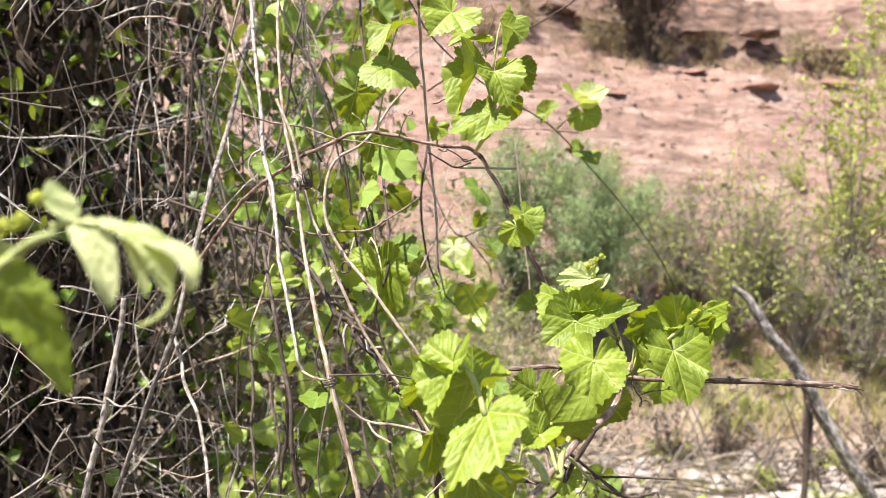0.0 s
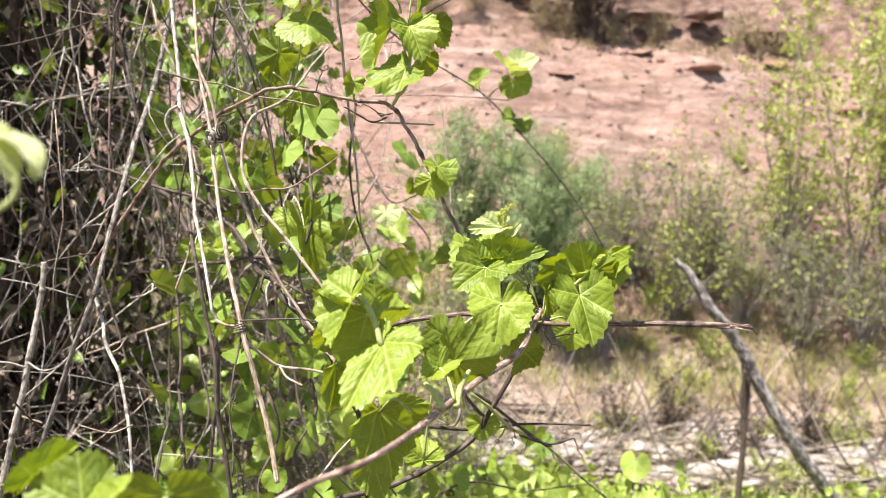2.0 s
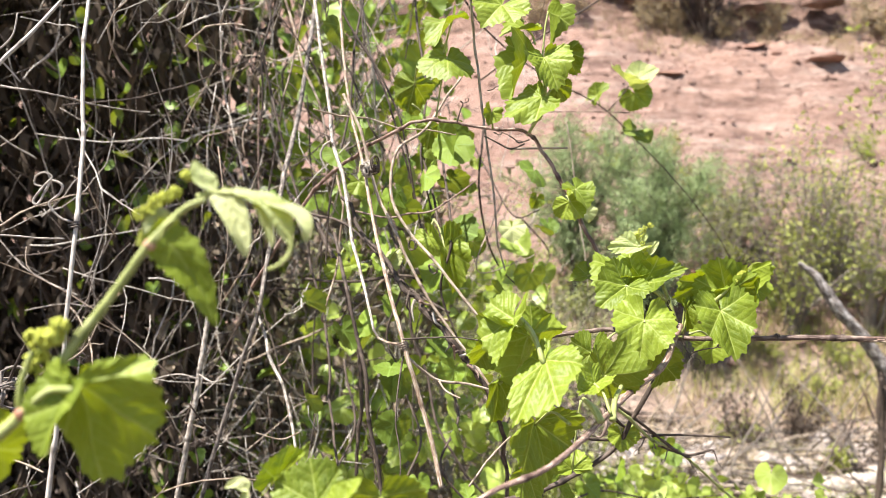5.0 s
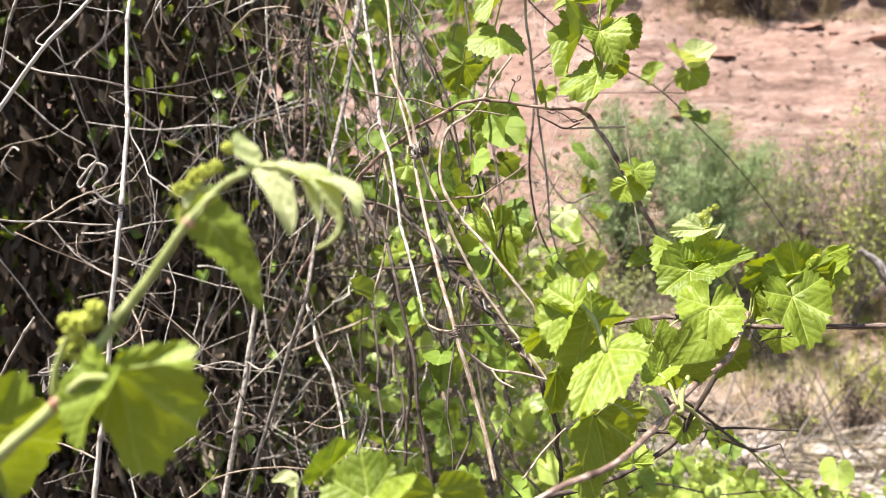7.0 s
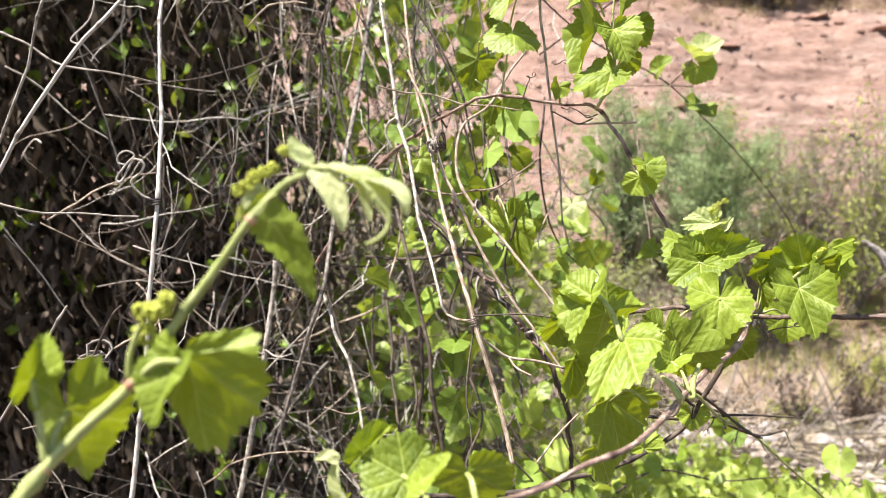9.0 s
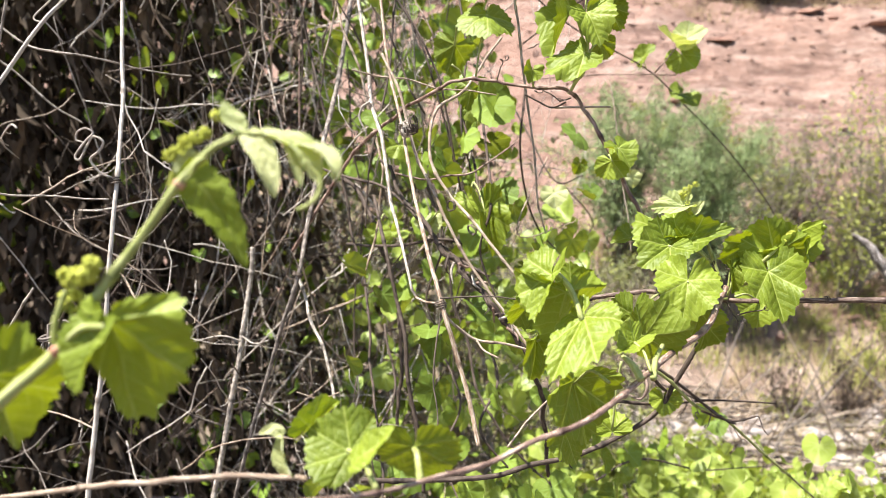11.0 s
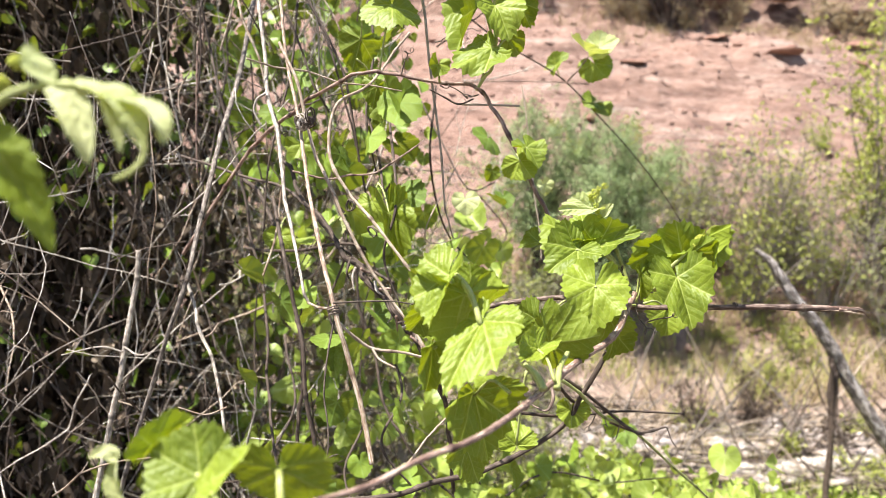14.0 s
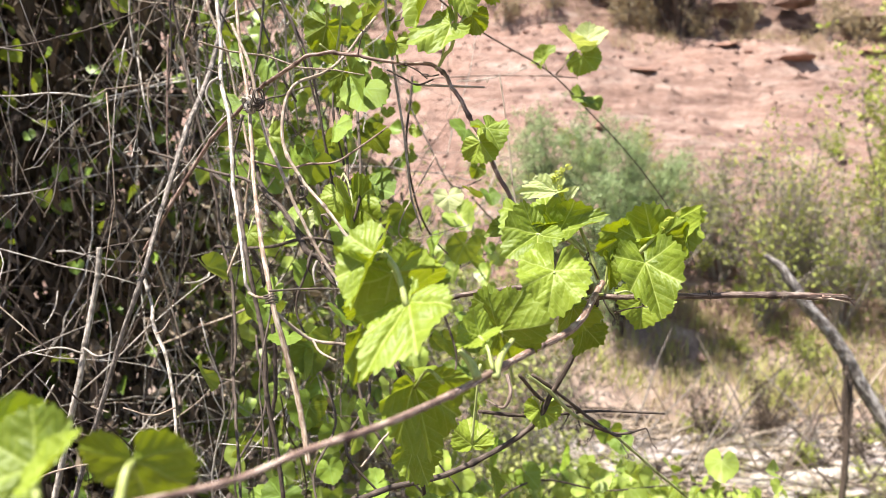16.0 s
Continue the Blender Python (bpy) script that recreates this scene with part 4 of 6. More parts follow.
thick = dry_cane("thick grey vine cane slanting down through the thicket", [(-0.433, 1.786, 2.15), (-0.402, 1.614, 1.899), (-0.39, 1.502, 1.759), (-0.393, 1.411, 1.615), (-0.375, 1.26, 1.498), (-0.369, 1.173, 1.418), (-0.369, 1.113, 1.35), (-0.364, 1.052, 1.282), (-0.387, 1.037, 1.202), (-0.42, 1.037, 1.09), (-0.452, 1.036, 0.968), (-0.476, 1.037, 0.874)], [0.0075, 0.008, 0.0078, 0.007, 0.006, 0.0055, 0.0055, 0.005], M_DULL, 15, 0.17)
wrap(thick, (-0.362, 1.047, 1.283), (-0.333, -0.054, -0.942), 0.0068, 3, 16)
tendril(thick, (-0.363, 1.043, 1.291), (-0.326, 0.091, 0.941), 0.035, 0.9, 17)
stem("side_cane", [(-0.37, 1.068, 1.274), (-0.357, 1.057, 1.254), (-0.349, 1.046, 1.235), (-0.34, 1.025, 1.217), (-0.325, 1.009, 1.199), (-0.309, 0.993, 1.182), (-0.296, 0.976, 1.154), (-0.285, 0.959, 1.129), (-0.276, 0.942, 1.1), (-0.268, 0.925, 1.067)], [0.0026, 0.0024, 0.0026, 0.0022, 0.0022, 0.0018], M_GREY, thick, 18, 0.05)
stem("side_twig", [(-0.258, 0.895, 1.145), (-0.281, 0.885, 1.138), (-0.312, 0.878, 1.148)], [0.0010, 0.0008], M_STRAW, thick, 19)
stem("side_twig", [(-0.304, 0.953, 1.219), (-0.295, 0.953, 1.225), (-0.287, 0.954, 1.238)], [0.0011, 0.0008], M_STRAW, thick, 20)

stub = dry_cane("broken grey vine cane with a blunt end", [(-0.483, 1.171, 1.306), (-0.488, 1.155, 1.218), (-0.492, 1.139, 1.138), (-0.506, 1.122, 1.038), (-0.523, 1.105, 0.937), (-0.532, 1.089, 0.855)], [0.007, 0.0075, 0.008, 0.008], M_GREY, 21, 0.1)
stem("side_twig", [(-0.488, 1.13, 1.16), (-0.464, 1.123, 1.15), (-0.437, 1.117, 1.158)], [0.0015, 0.0009], M_GREY, stub, 22)
stem("side_twig", [(-0.49, 1.13, 1.152), (-0.523, 1.122, 1.161), (-0.578, 1.114, 1.148)], [0.0015, 0.0009], M_GREY, stub, 23)
tendril(stub, (-0.5, 1.112, 1.05), (0.915, -0.316, 0.252), 0.05, 2.0, 24)

upright = dry_cane("straight bleached vine cane with dark joints", [(-0.458, 0.792, 1.857), (-0.436, 0.732, 1.726), (-0.414, 0.674, 1.626), (-0.393, 0.62, 1.52), (-0.377, 0.574, 1.435), (-0.37, 0.552, 1.36), (-0.37, 0.535, 1.287), (-0.373, 0.524, 1.237), (-0.376, 0.513, 1.178), (-0.379, 0.508, 1.131)], [0.0029, 0.003, 0.0033, 0.0032, 0.0032, 0.0036, 0.004], M_PALE, 25, 0.085, 0.0003)
wrap(upright, (-0.376, 0.572, 1.434), (0.016, -0.097, -0.995), 0.0042, 3, 26)
curl = [(-0.379, 0.571, 1.434), (-0.389, 0.569, 1.439), (-0.396, 0.567, 1.45), (-0.387, 0.567, 1.458), (-0.383, 0.566, 1.466), (-0.391, 0.564, 1.47), (-0.395, 0.561, 1.462), (-0.4, 0.557, 1.45), (-0.404, 0.557, 1.453), (-0.395, 0.559, 1.466), (-0.389, 0.561, 1.473), (-0.395, 0.56, 1.477), (-0.402, 0.559, 1.474), (-0.403, 0.558, 1.467), (-0.397, 0.559, 1.465)]
stem("tendril", curl, [0.0011, 0.001, 0.0008], M_PALE, upright, 27, 0, 6, 8)

slant = dry_cane("slanting bleached vine cane with a side twig", [(-0.437, 0.784, 1.743), (-0.481, 0.696, 1.633), (-0.505, 0.668, 1.588), (-0.536, 0.648, 1.526), (-0.562, 0.629, 1.469), (-0.61, 0.614, 1.387)], [0.003, 0.0034, 0.0036, 0.0034], M_PALE, 28, 0.11, 0.0003)
stem("side_twig", [(-0.505, 0.668, 1.588), (-0.516, 0.671, 1.595), (-0.499, 0.679, 1.617), (-0.496, 0.685, 1.642)], [0.0010, 0.0008], M_GREY, slant, 29)
stem("side_twig", [(-0.504, 0.669, 1.591), (-0.497, 0.674, 1.581), (-0.491, 0.679, 1.571)], [0.0010, 0.0008], M_GREY, slant, 30)
dry_cane("thin dry cane crossing low through the tangle", [(-0.715, 0.767, 1.432), (-0.675, 0.771, 1.416), (-0.646, 0.791, 1.406), (-0.602, 0.813, 1.404), (-0.542, 0.838, 1.401)], [0.0022, 0.0022, 0.0018], M_GREY, 31)
dry_cane("thin dry cane slanting through the tangle", [(-0.569, 0.723, 1.305), (-0.599, 0.714, 1.251), (-0.63, 0.705, 1.197), (-0.66, 0.695, 1.144)], [0.0025, 0.0022], M_GREY, 32)
dry_cane("thin dry cane slanting through the tangle", [(-0.695, 0.898, 1.705), (-0.72, 0.886, 1.615), (-0.748, 0.874, 1.523), (-0.769, 0.864, 1.459)], [0.0034, 0.003], M_GREY, 33)
dry_cane("thin dry cane running across the tangle", [(-0.845, 0.977, 1.668), (-0.788, 0.982, 1.644), (-0.739, 0.985, 1.615), (-0.665, 0.994, 1.603), (-0.609, 1.05, 1.589), (-0.554, 1.108, 1.586)], [0.003, 0.0028, 0.002], M_GREY, 34)
dry_cane("thin dry cane slanting through the tangle", [(-0.856, 1.021, 1.618), (-0.815, 1.04, 1.59), (-0.764, 1.059, 1.54), (-0.725, 1.078, 1.51)], [0.003, 0.0025], M_GREY, 35)
dry_cane("dry cane lying along the foot of the tangle", [(-0.477, 0.404, 1.198), (-0.379, 0.384, 1.22), (-0.309, 0.371, 1.234), (-0.269, 0.346, 1.249), (-0.226, 0.34, 1.256), (-0.195, 0.348, 1.257), (-0.143, 0.357, 1.259), (-0.135, 0.358, 1.259)], [0.0026, 0.003, 0.003, 0.0028], M_STRAW, 36, 0.1)

hang = dry_cane("dark thin cane hanging from the vine", [(-0.056, 0.935, 1.809), (-0.044, 0.948, 1.731), (-0.037, 0.974, 1.681), (-0.026, 0.983, 1.609), (-0.019, 0.992, 1.543), (-0.007, 1.018, 1.452), (0.001, 1.047, 1.395), (0.012, 1.076, 1.348)], [0.003, 0.0032, 0.003, 0.0026, 0.002], M_GREY, 37, 0.07)
tendril(hang, (-0.018, 0.967, 1.603), (0.989, -0.045, 0.144), 0.012, 0.5, 38)
dry_cane("pale thin cane running down to the leaves", [(-0.061, 1.127, 1.644), (-0.091, 1.098, 1.593), (-0.113, 1.025, 1.553), (-0.139, 0.953, 1.522), (-0.143, 0.929, 1.462), (-0.118, 0.911, 1.415), (-0.098, 0.895, 1.393), (-0.071, 0.878, 1.364), (-0.031, 0.862, 1.319), (0.009, 0.846, 1.271)], [0.003, 0.0034, 0.0036, 0.0034, 0.003], M_STRAW, 39, 0.08)
dry_cane("pale thin cane running down to the leaves", [(-0.216, 0.97, 1.598), (-0.188, 0.948, 1.543), (-0.163, 0.924, 1.469), (-0.139, 0.903, 1.426), (-0.112, 0.885, 1.37), (-0.076, 0.869, 1.31), (-0.034, 0.854, 1.258), (0.006, 0.839, 1.209)], [0.0034, 0.0036, 0.0034, 0.0028], M_STRAW, 40, 0.08)
twig = dry_cane("brown twig forking off to a bare end", [(-0.206, 1.01, 1.436), (-0.158, 1.017, 1.428), (-0.132, 1.024, 1.432), (-0.1, 1.032, 1.435), (-0.071, 1.034, 1.454), (-0.032, 1.037, 1.484)], [0.0022, 0.0024, 0.0024, 0.0016], M_RED_CANE, 41, 0.05)
for k, at in enumerate([(-0.111, 0.883, 1.397), (-0.084, 0.884, 1.366)]):
    wrap(twig, at, (0.5, 0.7, 0.4 * k), 0.006, 2.5, 90 + k)
dry_cane("dark cane hanging behind the others", [(-0.3, 1.23, 1.892), (-0.262, 1.193, 1.767), (-0.202, 1.176, 1.662), (-0.166, 1.16, 1.576), (-0.137, 1.153, 1.457), (-0.123, 1.15, 1.405), (-0.114, 1.146, 1.335)], [0.0032, 0.0032, 0.003, 0.0026], M_BROWN, 43, 0.12)
dry_cane("dark cane hanging behind the others", [(-0.239, 1.278, 1.857), (-0.234, 1.246, 1.74), (-0.192, 1.213, 1.62), (-0.164, 1.208, 1.524), (-0.134, 1.201, 1.418)], [0.003, 0.003, 0.0025], M_BROWN, 44, 0.12)
dry_cane("grey-brown cane low behind the straw cane", [(-0.27, 1.166, 1.396), (-0.236, 1.088, 1.315), (-0.215, 1.065, 1.235), (-0.197, 1.045, 1.181), (-0.189, 1.039, 1.116), (-0.173, 1.032, 1.035), (-0.163, 1.025, 0.954)], [0.005, 0.0052, 0.0055, 0.005], M_BROWN, 45, 0.12)
dry_cane("short bleached cane end hanging free", [(-0.313, 1.283, 1.928), (-0.332, 1.224, 1.783), (-0.352, 1.22, 1.697), (-0.369, 1.216, 1.625)], [0.0032, 0.003, 0.0026], M_STRAW, 46, 0.1)
dry_cane("short bleached cane end hanging free", [(-0.597, 1.487, 1.945), (-0.577, 1.479, 1.805), (-0.566, 1.474, 1.719), (-0.56, 1.469, 1.641)], [0.0036, 0.0036, 0.003], M_GREY, 47, 0.1)
dry_cane("short bleached cane end hanging free", [(-0.577, 1.52, 1.65), (-0.542, 1.465, 1.58), (-0.528, 1.462, 1.527), (-0.519, 1.459, 1.482)], [0.003, 0.0032, 0.003], M_GREY, 48, 0.1)
dry_cane("reddish dry cane end hanging free", [(-0.475, 1.42, 1.673), (-0.474, 1.413, 1.558), (-0.471, 1.406, 1.428)], [0.003, 0.003, 0.0028], M_RED_CANE, 49, 0.1)
dry_cane("thin dry cane arching across the thicket", [(-0.823, 1.32, 1.62), (-0.745, 1.32, 1.627), (-0.628, 1.336, 1.647), (-0.524, 1.355, 1.69), (-0.451, 1.373, 1.729)], [0.0024, 0.0024, 0.0018], M_BROWN, 50)
dry_cane("dark cane crossing low behind the leaves", [(-0.465, 1.307, 1.459), (-0.352, 1.254, 1.428), (-0.248, 1.201, 1.403), (-0.147, 1.145, 1.312), (-0.073, 1.092, 1.278)], [0.004, 0.004, 0.0035], M_BROWN, 51, 0.1)
dry_cane("thin pale cane end among the leaves", [(0.119, 1.298, 1.595), (0.14, 1.288, 1.474), (0.153, 1.279, 1.368), (0.162, 1.274, 1.301)], [0.002, 0.002, 0.0018], M_STRAW, 52)
dry_cane("bare thin twig among the leaves", [(0.015, 1.372, 1.465), (-0.035, 1.251, 1.329), (0.076, 1.469, 1.341)], [0.002, 0.0015], M_STRAW, 53)
dry_cane("pale twig low among the leaves", [(-0.031, 0.824, 1.108), (-0.005, 0.841, 1.138), (0.019, 0.856, 1.161)], [0.0022, 0.002], M_STRAW, 54)
for k, at in enumerate([(-0.453, 0.584, 1.282), (-0.446, 0.586, 1.29), (-0.448, 0.584, 1.274), (-0.456, 0.583, 1.272)]):
    rr = np.random.default_rng(95 + k)
    wrap(upright, np.array(at), rr.normal(0, 1, 3), rr.uniform(0.007, 0.0125), 2.0, 96 + k, M_DULL, 0.0011)
stem("tendril", [(-0.451, 0.584, 1.282), (-0.437, 0.578, 1.305), (-0.422, 0.572, 1.327), (-0.409, 0.565, 1.337)], [0.0016, 0.0012, 0.001], M_TENDRIL, upright, 99, 0, 6)


# ---- an old shaggy vine stem behind the front canes ----
old = dry_cane("old dark vine stem with shaggy peeling bark", [(-0.256, 1.151, 1.455), (-0.2, 1.096, 1.387), (-0.144, 1.044, 1.337), (-0.112, 1.021, 1.303), (-0.077, 0.999, 1.267), (-0.048, 0.992, 1.233), (-0.011, 0.984, 1.184), (0.015, 1.025, 1.092), (0.026, 1.063, 0.974)], [0.005, 0.0062, 0.0075, 0.0072, 0.006, 0.005], M_BROWN, 55, 0.08, 0.002)
for k in range(12):
    rr = np.random.default_rng(960 + k)
    a = np.array((-0.128, 1.023, 1.322)) + (np.array((-0.039, 0.977, 1.224)) - np.array((-0.128, 1.023, 1.322))) * (k / 11)
    e = a + rr.normal(0, 0.012, 3) + (0.01, -0.004, -0.022)
    stem("bark_strip", [a + rr.normal(0, 0.003, 3), (a + e) / 2 + rr.normal(0, 0.004, 3), e], [0.0022, 0.002, 0.0006], (M_BROWN, M_GREY, M_RED_CANE)[k % 3], old, 970 + k, 0, 5)
dry_cane("dark brown vine stem low behind the canes", [(-0.425, 1.444, 1.461), (-0.354, 1.391, 1.397), (-0.303, 1.335, 1.321), (-0.269, 1.326, 1.223), (-0.249, 1.313, 1.099), (-0.255, 1.294, 0.933)], [0.007, 0.0075, 0.007, 0.006], M_BROWN, 56, 0.12, 0.002)
dry_cane("brown cane running sideways behind the leaves", [(-0.359, 1.329, 1.299), (-0.245, 1.236, 1.309), (-0.163, 1.142, 1.326), (-0.109, 1.144, 1.318)], [0.004, 0.0045, 0.004], M_BROWN, 57, 0.1)



# ---- the living vine with the leaf cluster ----
vine = thing("grapevine", "reddish grapevine cane bearing a cluster of fresh toothed leaves", "grapevine", at=(-0.211, 0.244, 1.283))
stem("cane", [(-0.33, 0.261, 1.256), (-0.27, 0.248, 1.273), (-0.231, 0.242, 1.282), (-0.211, 0.244, 1.283), (-0.196, 0.25, 1.284), (-0.178, 0.257, 1.288), (-0.145, 0.267, 1.284), (-0.113, 0.277, 1.283), (-0.083, 0.314, 1.273), (-0.053, 0.356, 1.267), (-0.026, 0.383, 1.266), (0.001, 0.411, 1.271), (0.035, 0.44, 1.276), (0.083, 0.559, 1.27), (0.137, 0.685, 1.268), (0.169, 0.738, 1.273), (0.189, 0.772, 1.283), (0.203, 0.805, 1.296), (0.217, 0.833, 1.31)], [0.0012, 0.0013, 0.0014, 0.0014, 0.0014, 0.0016, 0.002, 0.0031, 0.0037, 0.0034], M_RED_CANE, vine, 101, 0.09, 12, 8, 0, 0.006)
stem("cane", [(-0.217, 0.842, 1.048), (-0.063, 0.865, 1.05), (-0.003, 0.877, 1.065), (0.064, 0.889, 1.082), (0.148, 0.902, 1.129), (0.175, 0.899, 1.175), (0.19, 0.894, 1.205), (0.21, 0.89, 1.249), (0.217, 0.856, 1.295)], [0.0034, 0.0034, 0.0032, 0.0032, 0.0034], M_BROWN, vine, 102, 0.13, 10)
dead = tagged(stem("dry_cane", [(0.029, 0.868, 1.277), (0.069, 0.857, 1.29), (0.134, 0.844, 1.301), (0.176, 0.836, 1.295), (0.215, 0.829, 1.295), (0.26, 0.819, 1.298), (0.313, 0.809, 1.302), (0.391, 0.795, 1.307), (0.429, 0.79, 1.307), (0.446, 0.787, 1.306)], [0.0026, 0.0028, 0.0027, 0.0028, 0.003, 0.0034, 0.0022], M_VINE, None, 103, 0.1, 10, 8, 0.0005, 0.005), "brown dead cane sticking out sideways with a frayed end", "vine cane", HANG)
for k, pts in enumerate(([(0.421, 0.788, 1.307), (0.438, 0.787, 1.306), (0.447, 0.784, 1.306)], [(0.436, 0.787, 1.307), (0.445, 0.786, 1.305), (0.452, 0.785, 1.298)], [(0.409, 0.791, 1.308), (0.433, 0.788, 1.309), (0.444, 0.785, 1.309)])):
    stem("bark_strip", pts, [0.0016, 0.0008, 0.0004], M_RED_CANE, dead, 110 + k, 0, 5)

# leaves of the cluster: where the stalk joins, the tip, the way the upper face looks
leaf(vine, (0.149, 0.83, 1.374), (0.105, 0.79, 1.369), (0.113, -0.244, 0.963), 201, wide=1.0, fold=-0.1, pleat=0.06, stalk=(0.198, 0.843, 1.343), joint=True, back=0.4)
leaf(vine, (0.158, 0.82, 1.37), (0.154, 0.844, 1.408), (-0.084, -0.849, 0.522), 227, wide=0.95, fold=0.2, pleat=0.06, stalk=(0.196, 0.832, 1.338), joint=True, back=0.6)
leaf(vine, (0.166, 0.83, 1.404), (0.119, 0.818, 1.402), (0.132, -0.673, 0.728), 202, M_LEAF_PALE, wide=0.55, fold=0.2, pleat=0.05, stalk=(0.181, 0.845, 1.386), joint=True, back=0.4)
leaf(vine, (0.178, 0.84, 1.395), (0.192, 0.84, 1.413), (-0.357, -0.89, 0.285), 228, M_LEAF_PALE, wide=0.5, fold=0.4, pleat=0.05, stalk=(0.181, 0.845, 1.386), joint=True, back=0.4)
leaf(vine, (0.145, 0.79, 1.362), (0.104, 0.766, 1.335), (-0, -0.754, 0.656), 203, wide=0.85, pleat=0.06, stalk=(0.197, 0.822, 1.34), joint=True, back=0.6)
leaf(vine, (0.151, 0.805, 1.359), (0.12, 0.805, 1.344), (0.083, -0.983, -0.166), 229, wide=0.85, stalk=(0.197, 0.822, 1.34), joint=True, back=0.4)
leaf(vine, (0.167, 0.8, 1.363), (0.22, 0.788, 1.393), (-0.408, -0.816, 0.408), 204, wide=0.5, fold=0.2, droop=0.0, stalk=(0.196, 0.832, 1.338), joint=True, back=0.4)
leaf(vine, (0.157, 0.745, 1.33), (0.148, 0.715, 1.281), (-0, -0.854, 0.521), 205, wide=0.95, fold=-0.05, cup=-0.1, droop=0.1, pleat=0.04, stalk=(0.201, 0.821, 1.324), joint=True)
leaf(vine, (0.241, 0.84, 1.361), (0.205, 0.84, 1.334), (0.164, -0.963, -0.214), 206, wide=0.9, stalk=(0.221, 0.84, 1.299), joint=True, back=0.4)
leaf(vine, (0.223, 0.84, 1.335), (0.232, 0.828, 1.298), (0.344, -0.864, 0.367), 231, wide=0.6, fold=0.4, stalk=(0.221, 0.84, 1.299), joint=True, back=0.4)
leaf(vine, (0.267, 0.825, 1.348), (0.248, 0.813, 1.405), (0.003, 0.979, 0.205), 207, wide=0.95, fold=0.05, cup=0.05, droop=-0.15, stalk=(0.238, 0.812, 1.334), joint=True, back=0.4)
leaf(vine, (0.264, 0.79, 1.361), (0.302, 0.808, 1.333), (0.137, 0.748, 0.65), 209, wide=0.95, fold=0.1, droop=-0.1, stalk=(0.263, 0.793, 1.357), joint=True, back=0.4)
leaf(vine, (0.282, 0.79, 1.379), (0.293, 0.778, 1.338), (0.757, -0.551, 0.352), 226, M_LEAF, wide=0.45, fold=0.5, stalk=(0.263, 0.793, 1.357), joint=True, back=0.4)
leaf(vine, (0.25, 0.79, 1.335), (0.264, 0.751, 1.28), (-0.107, -0.822, 0.559), 208, wide=0.72, fold=0.15, droop=0.05, stalk=(0.232, 0.811, 1.325), joint=True, back=0.8)
leaf(vine, (0.273, 0.9, 1.284), (0.272, 0.882, 1.248), (0.082, -0.892, 0.443), 210, wide=1.3, stalk=(0.237, 0.869, 1.294), joint=True)
leaf(vine, (0.107, 0.784, 1.285), (0.096, 0.764, 1.236), (-0.322, -0.847, 0.422), 211, wide=0.7, stalk=(0.172, 0.841, 1.303), joint=True)
leaf(vine, (0.104, 0.67, 1.285), (0.159, 0.664, 1.297), (0.044, 0.959, 0.278), 212, wide=0.95, fold=0.05, droop=-0.1, stalk=(0.12, 0.707, 1.232), joint=True, back=0.4)
leaf(vine, (0.039, 0.552, 1.324), (0.002, 0.496, 1.286), (-0.251, -0.426, 0.869), 213, wide=0.4, left=1.75, fold=-0.08, cup=0.0, droop=0.15, wave=0.03, pleat=0.05, stalk_r=0.0024, stalk=(0.017, 0.577, 1.356), joint=True, back=0.6)
leaf(vine, (0.013, 0.572, 1.356), (-0.01, 0.548, 1.316), (-0.653, -0.435, 0.62), 214, wide=0.75, fold=0.3, pleat=0.07, stalk=(0.017, 0.577, 1.356), joint=True)
leaf(vine, (0.025, 0.57, 1.342), (0.007, 0.606, 1.289), (-0.196, 0.784, 0.588), 215, wide=0.9, fold=0.15, pleat=0.05, joint=True, back=0.4)
leaf(vine, (0.032, 0.625, 1.33), (0.057, 0.601, 1.364), (0.143, 0.86, 0.49), 216, wide=0.8, fold=0.25, stalk=(0.026, 0.609, 1.313), joint=True, back=0.4)
leaf(vine, (-0.006, 0.695, 1.311), (-0.025, 0.695, 1.275), (0.329, -0.928, -0.175), 217, wide=0.9, fold=0.1, stalk=(0.024, 0.651, 1.336), joint=True, back=0.4)
leaf(vine, (-0.014, 0.797, 1.281), (-0.002, 0.777, 1.257), (0.162, -0.71, 0.685), 218, wide=1.2, stalk=(0.016, 0.787, 1.28), joint=True)
leaf(vine, (0.001, 0.595, 1.296), (-0.003, 0.601, 1.243), (0.418, -0.9, -0.128), 219, wide=0.5, fold=0.2, stalk=(0.034, 0.608, 1.293), joint=True, back=0.4)
leaf(vine, (0.036, 0.645, 1.245), (0.056, 0.651, 1.169), (0.418, -0.908, 0.04), 220, wide=0.72, fold=0.12, pleat=0.07, stalk=(0.062, 0.568, 1.267), joint=True, back=0.4)
leaf(vine, (0.164, 0.904, 1.155), (0.165, 0.892, 1.129), (0.328, -0.854, 0.403), 221, wide=1.3, stalk=(0.153, 0.885, 1.172), joint=True)
leaf(vine, (0.204, 0.865, 1.26), (0.204, 0.871, 1.211), (0.426, -0.898, -0.109), 222, wide=0.7, stalk=(0.22, 0.852, 1.266), joint=True, back=0.4)
leaf(vine, (0.183, 0.805, 1.288), (0.177, 0.811, 1.238), (0.409, -0.899, -0.156), 223, wide=0.7, stalk=(0.215, 0.815, 1.3), joint=True, back=0.4)
leaf(vine, (0.088, 0.61, 1.293), (0.068, 0.586, 1.285), (0.201, -0.472, 0.859), 224, wide=0.7, fold=0.4, stalk=(0.097, 0.574, 1.276), joint=True)
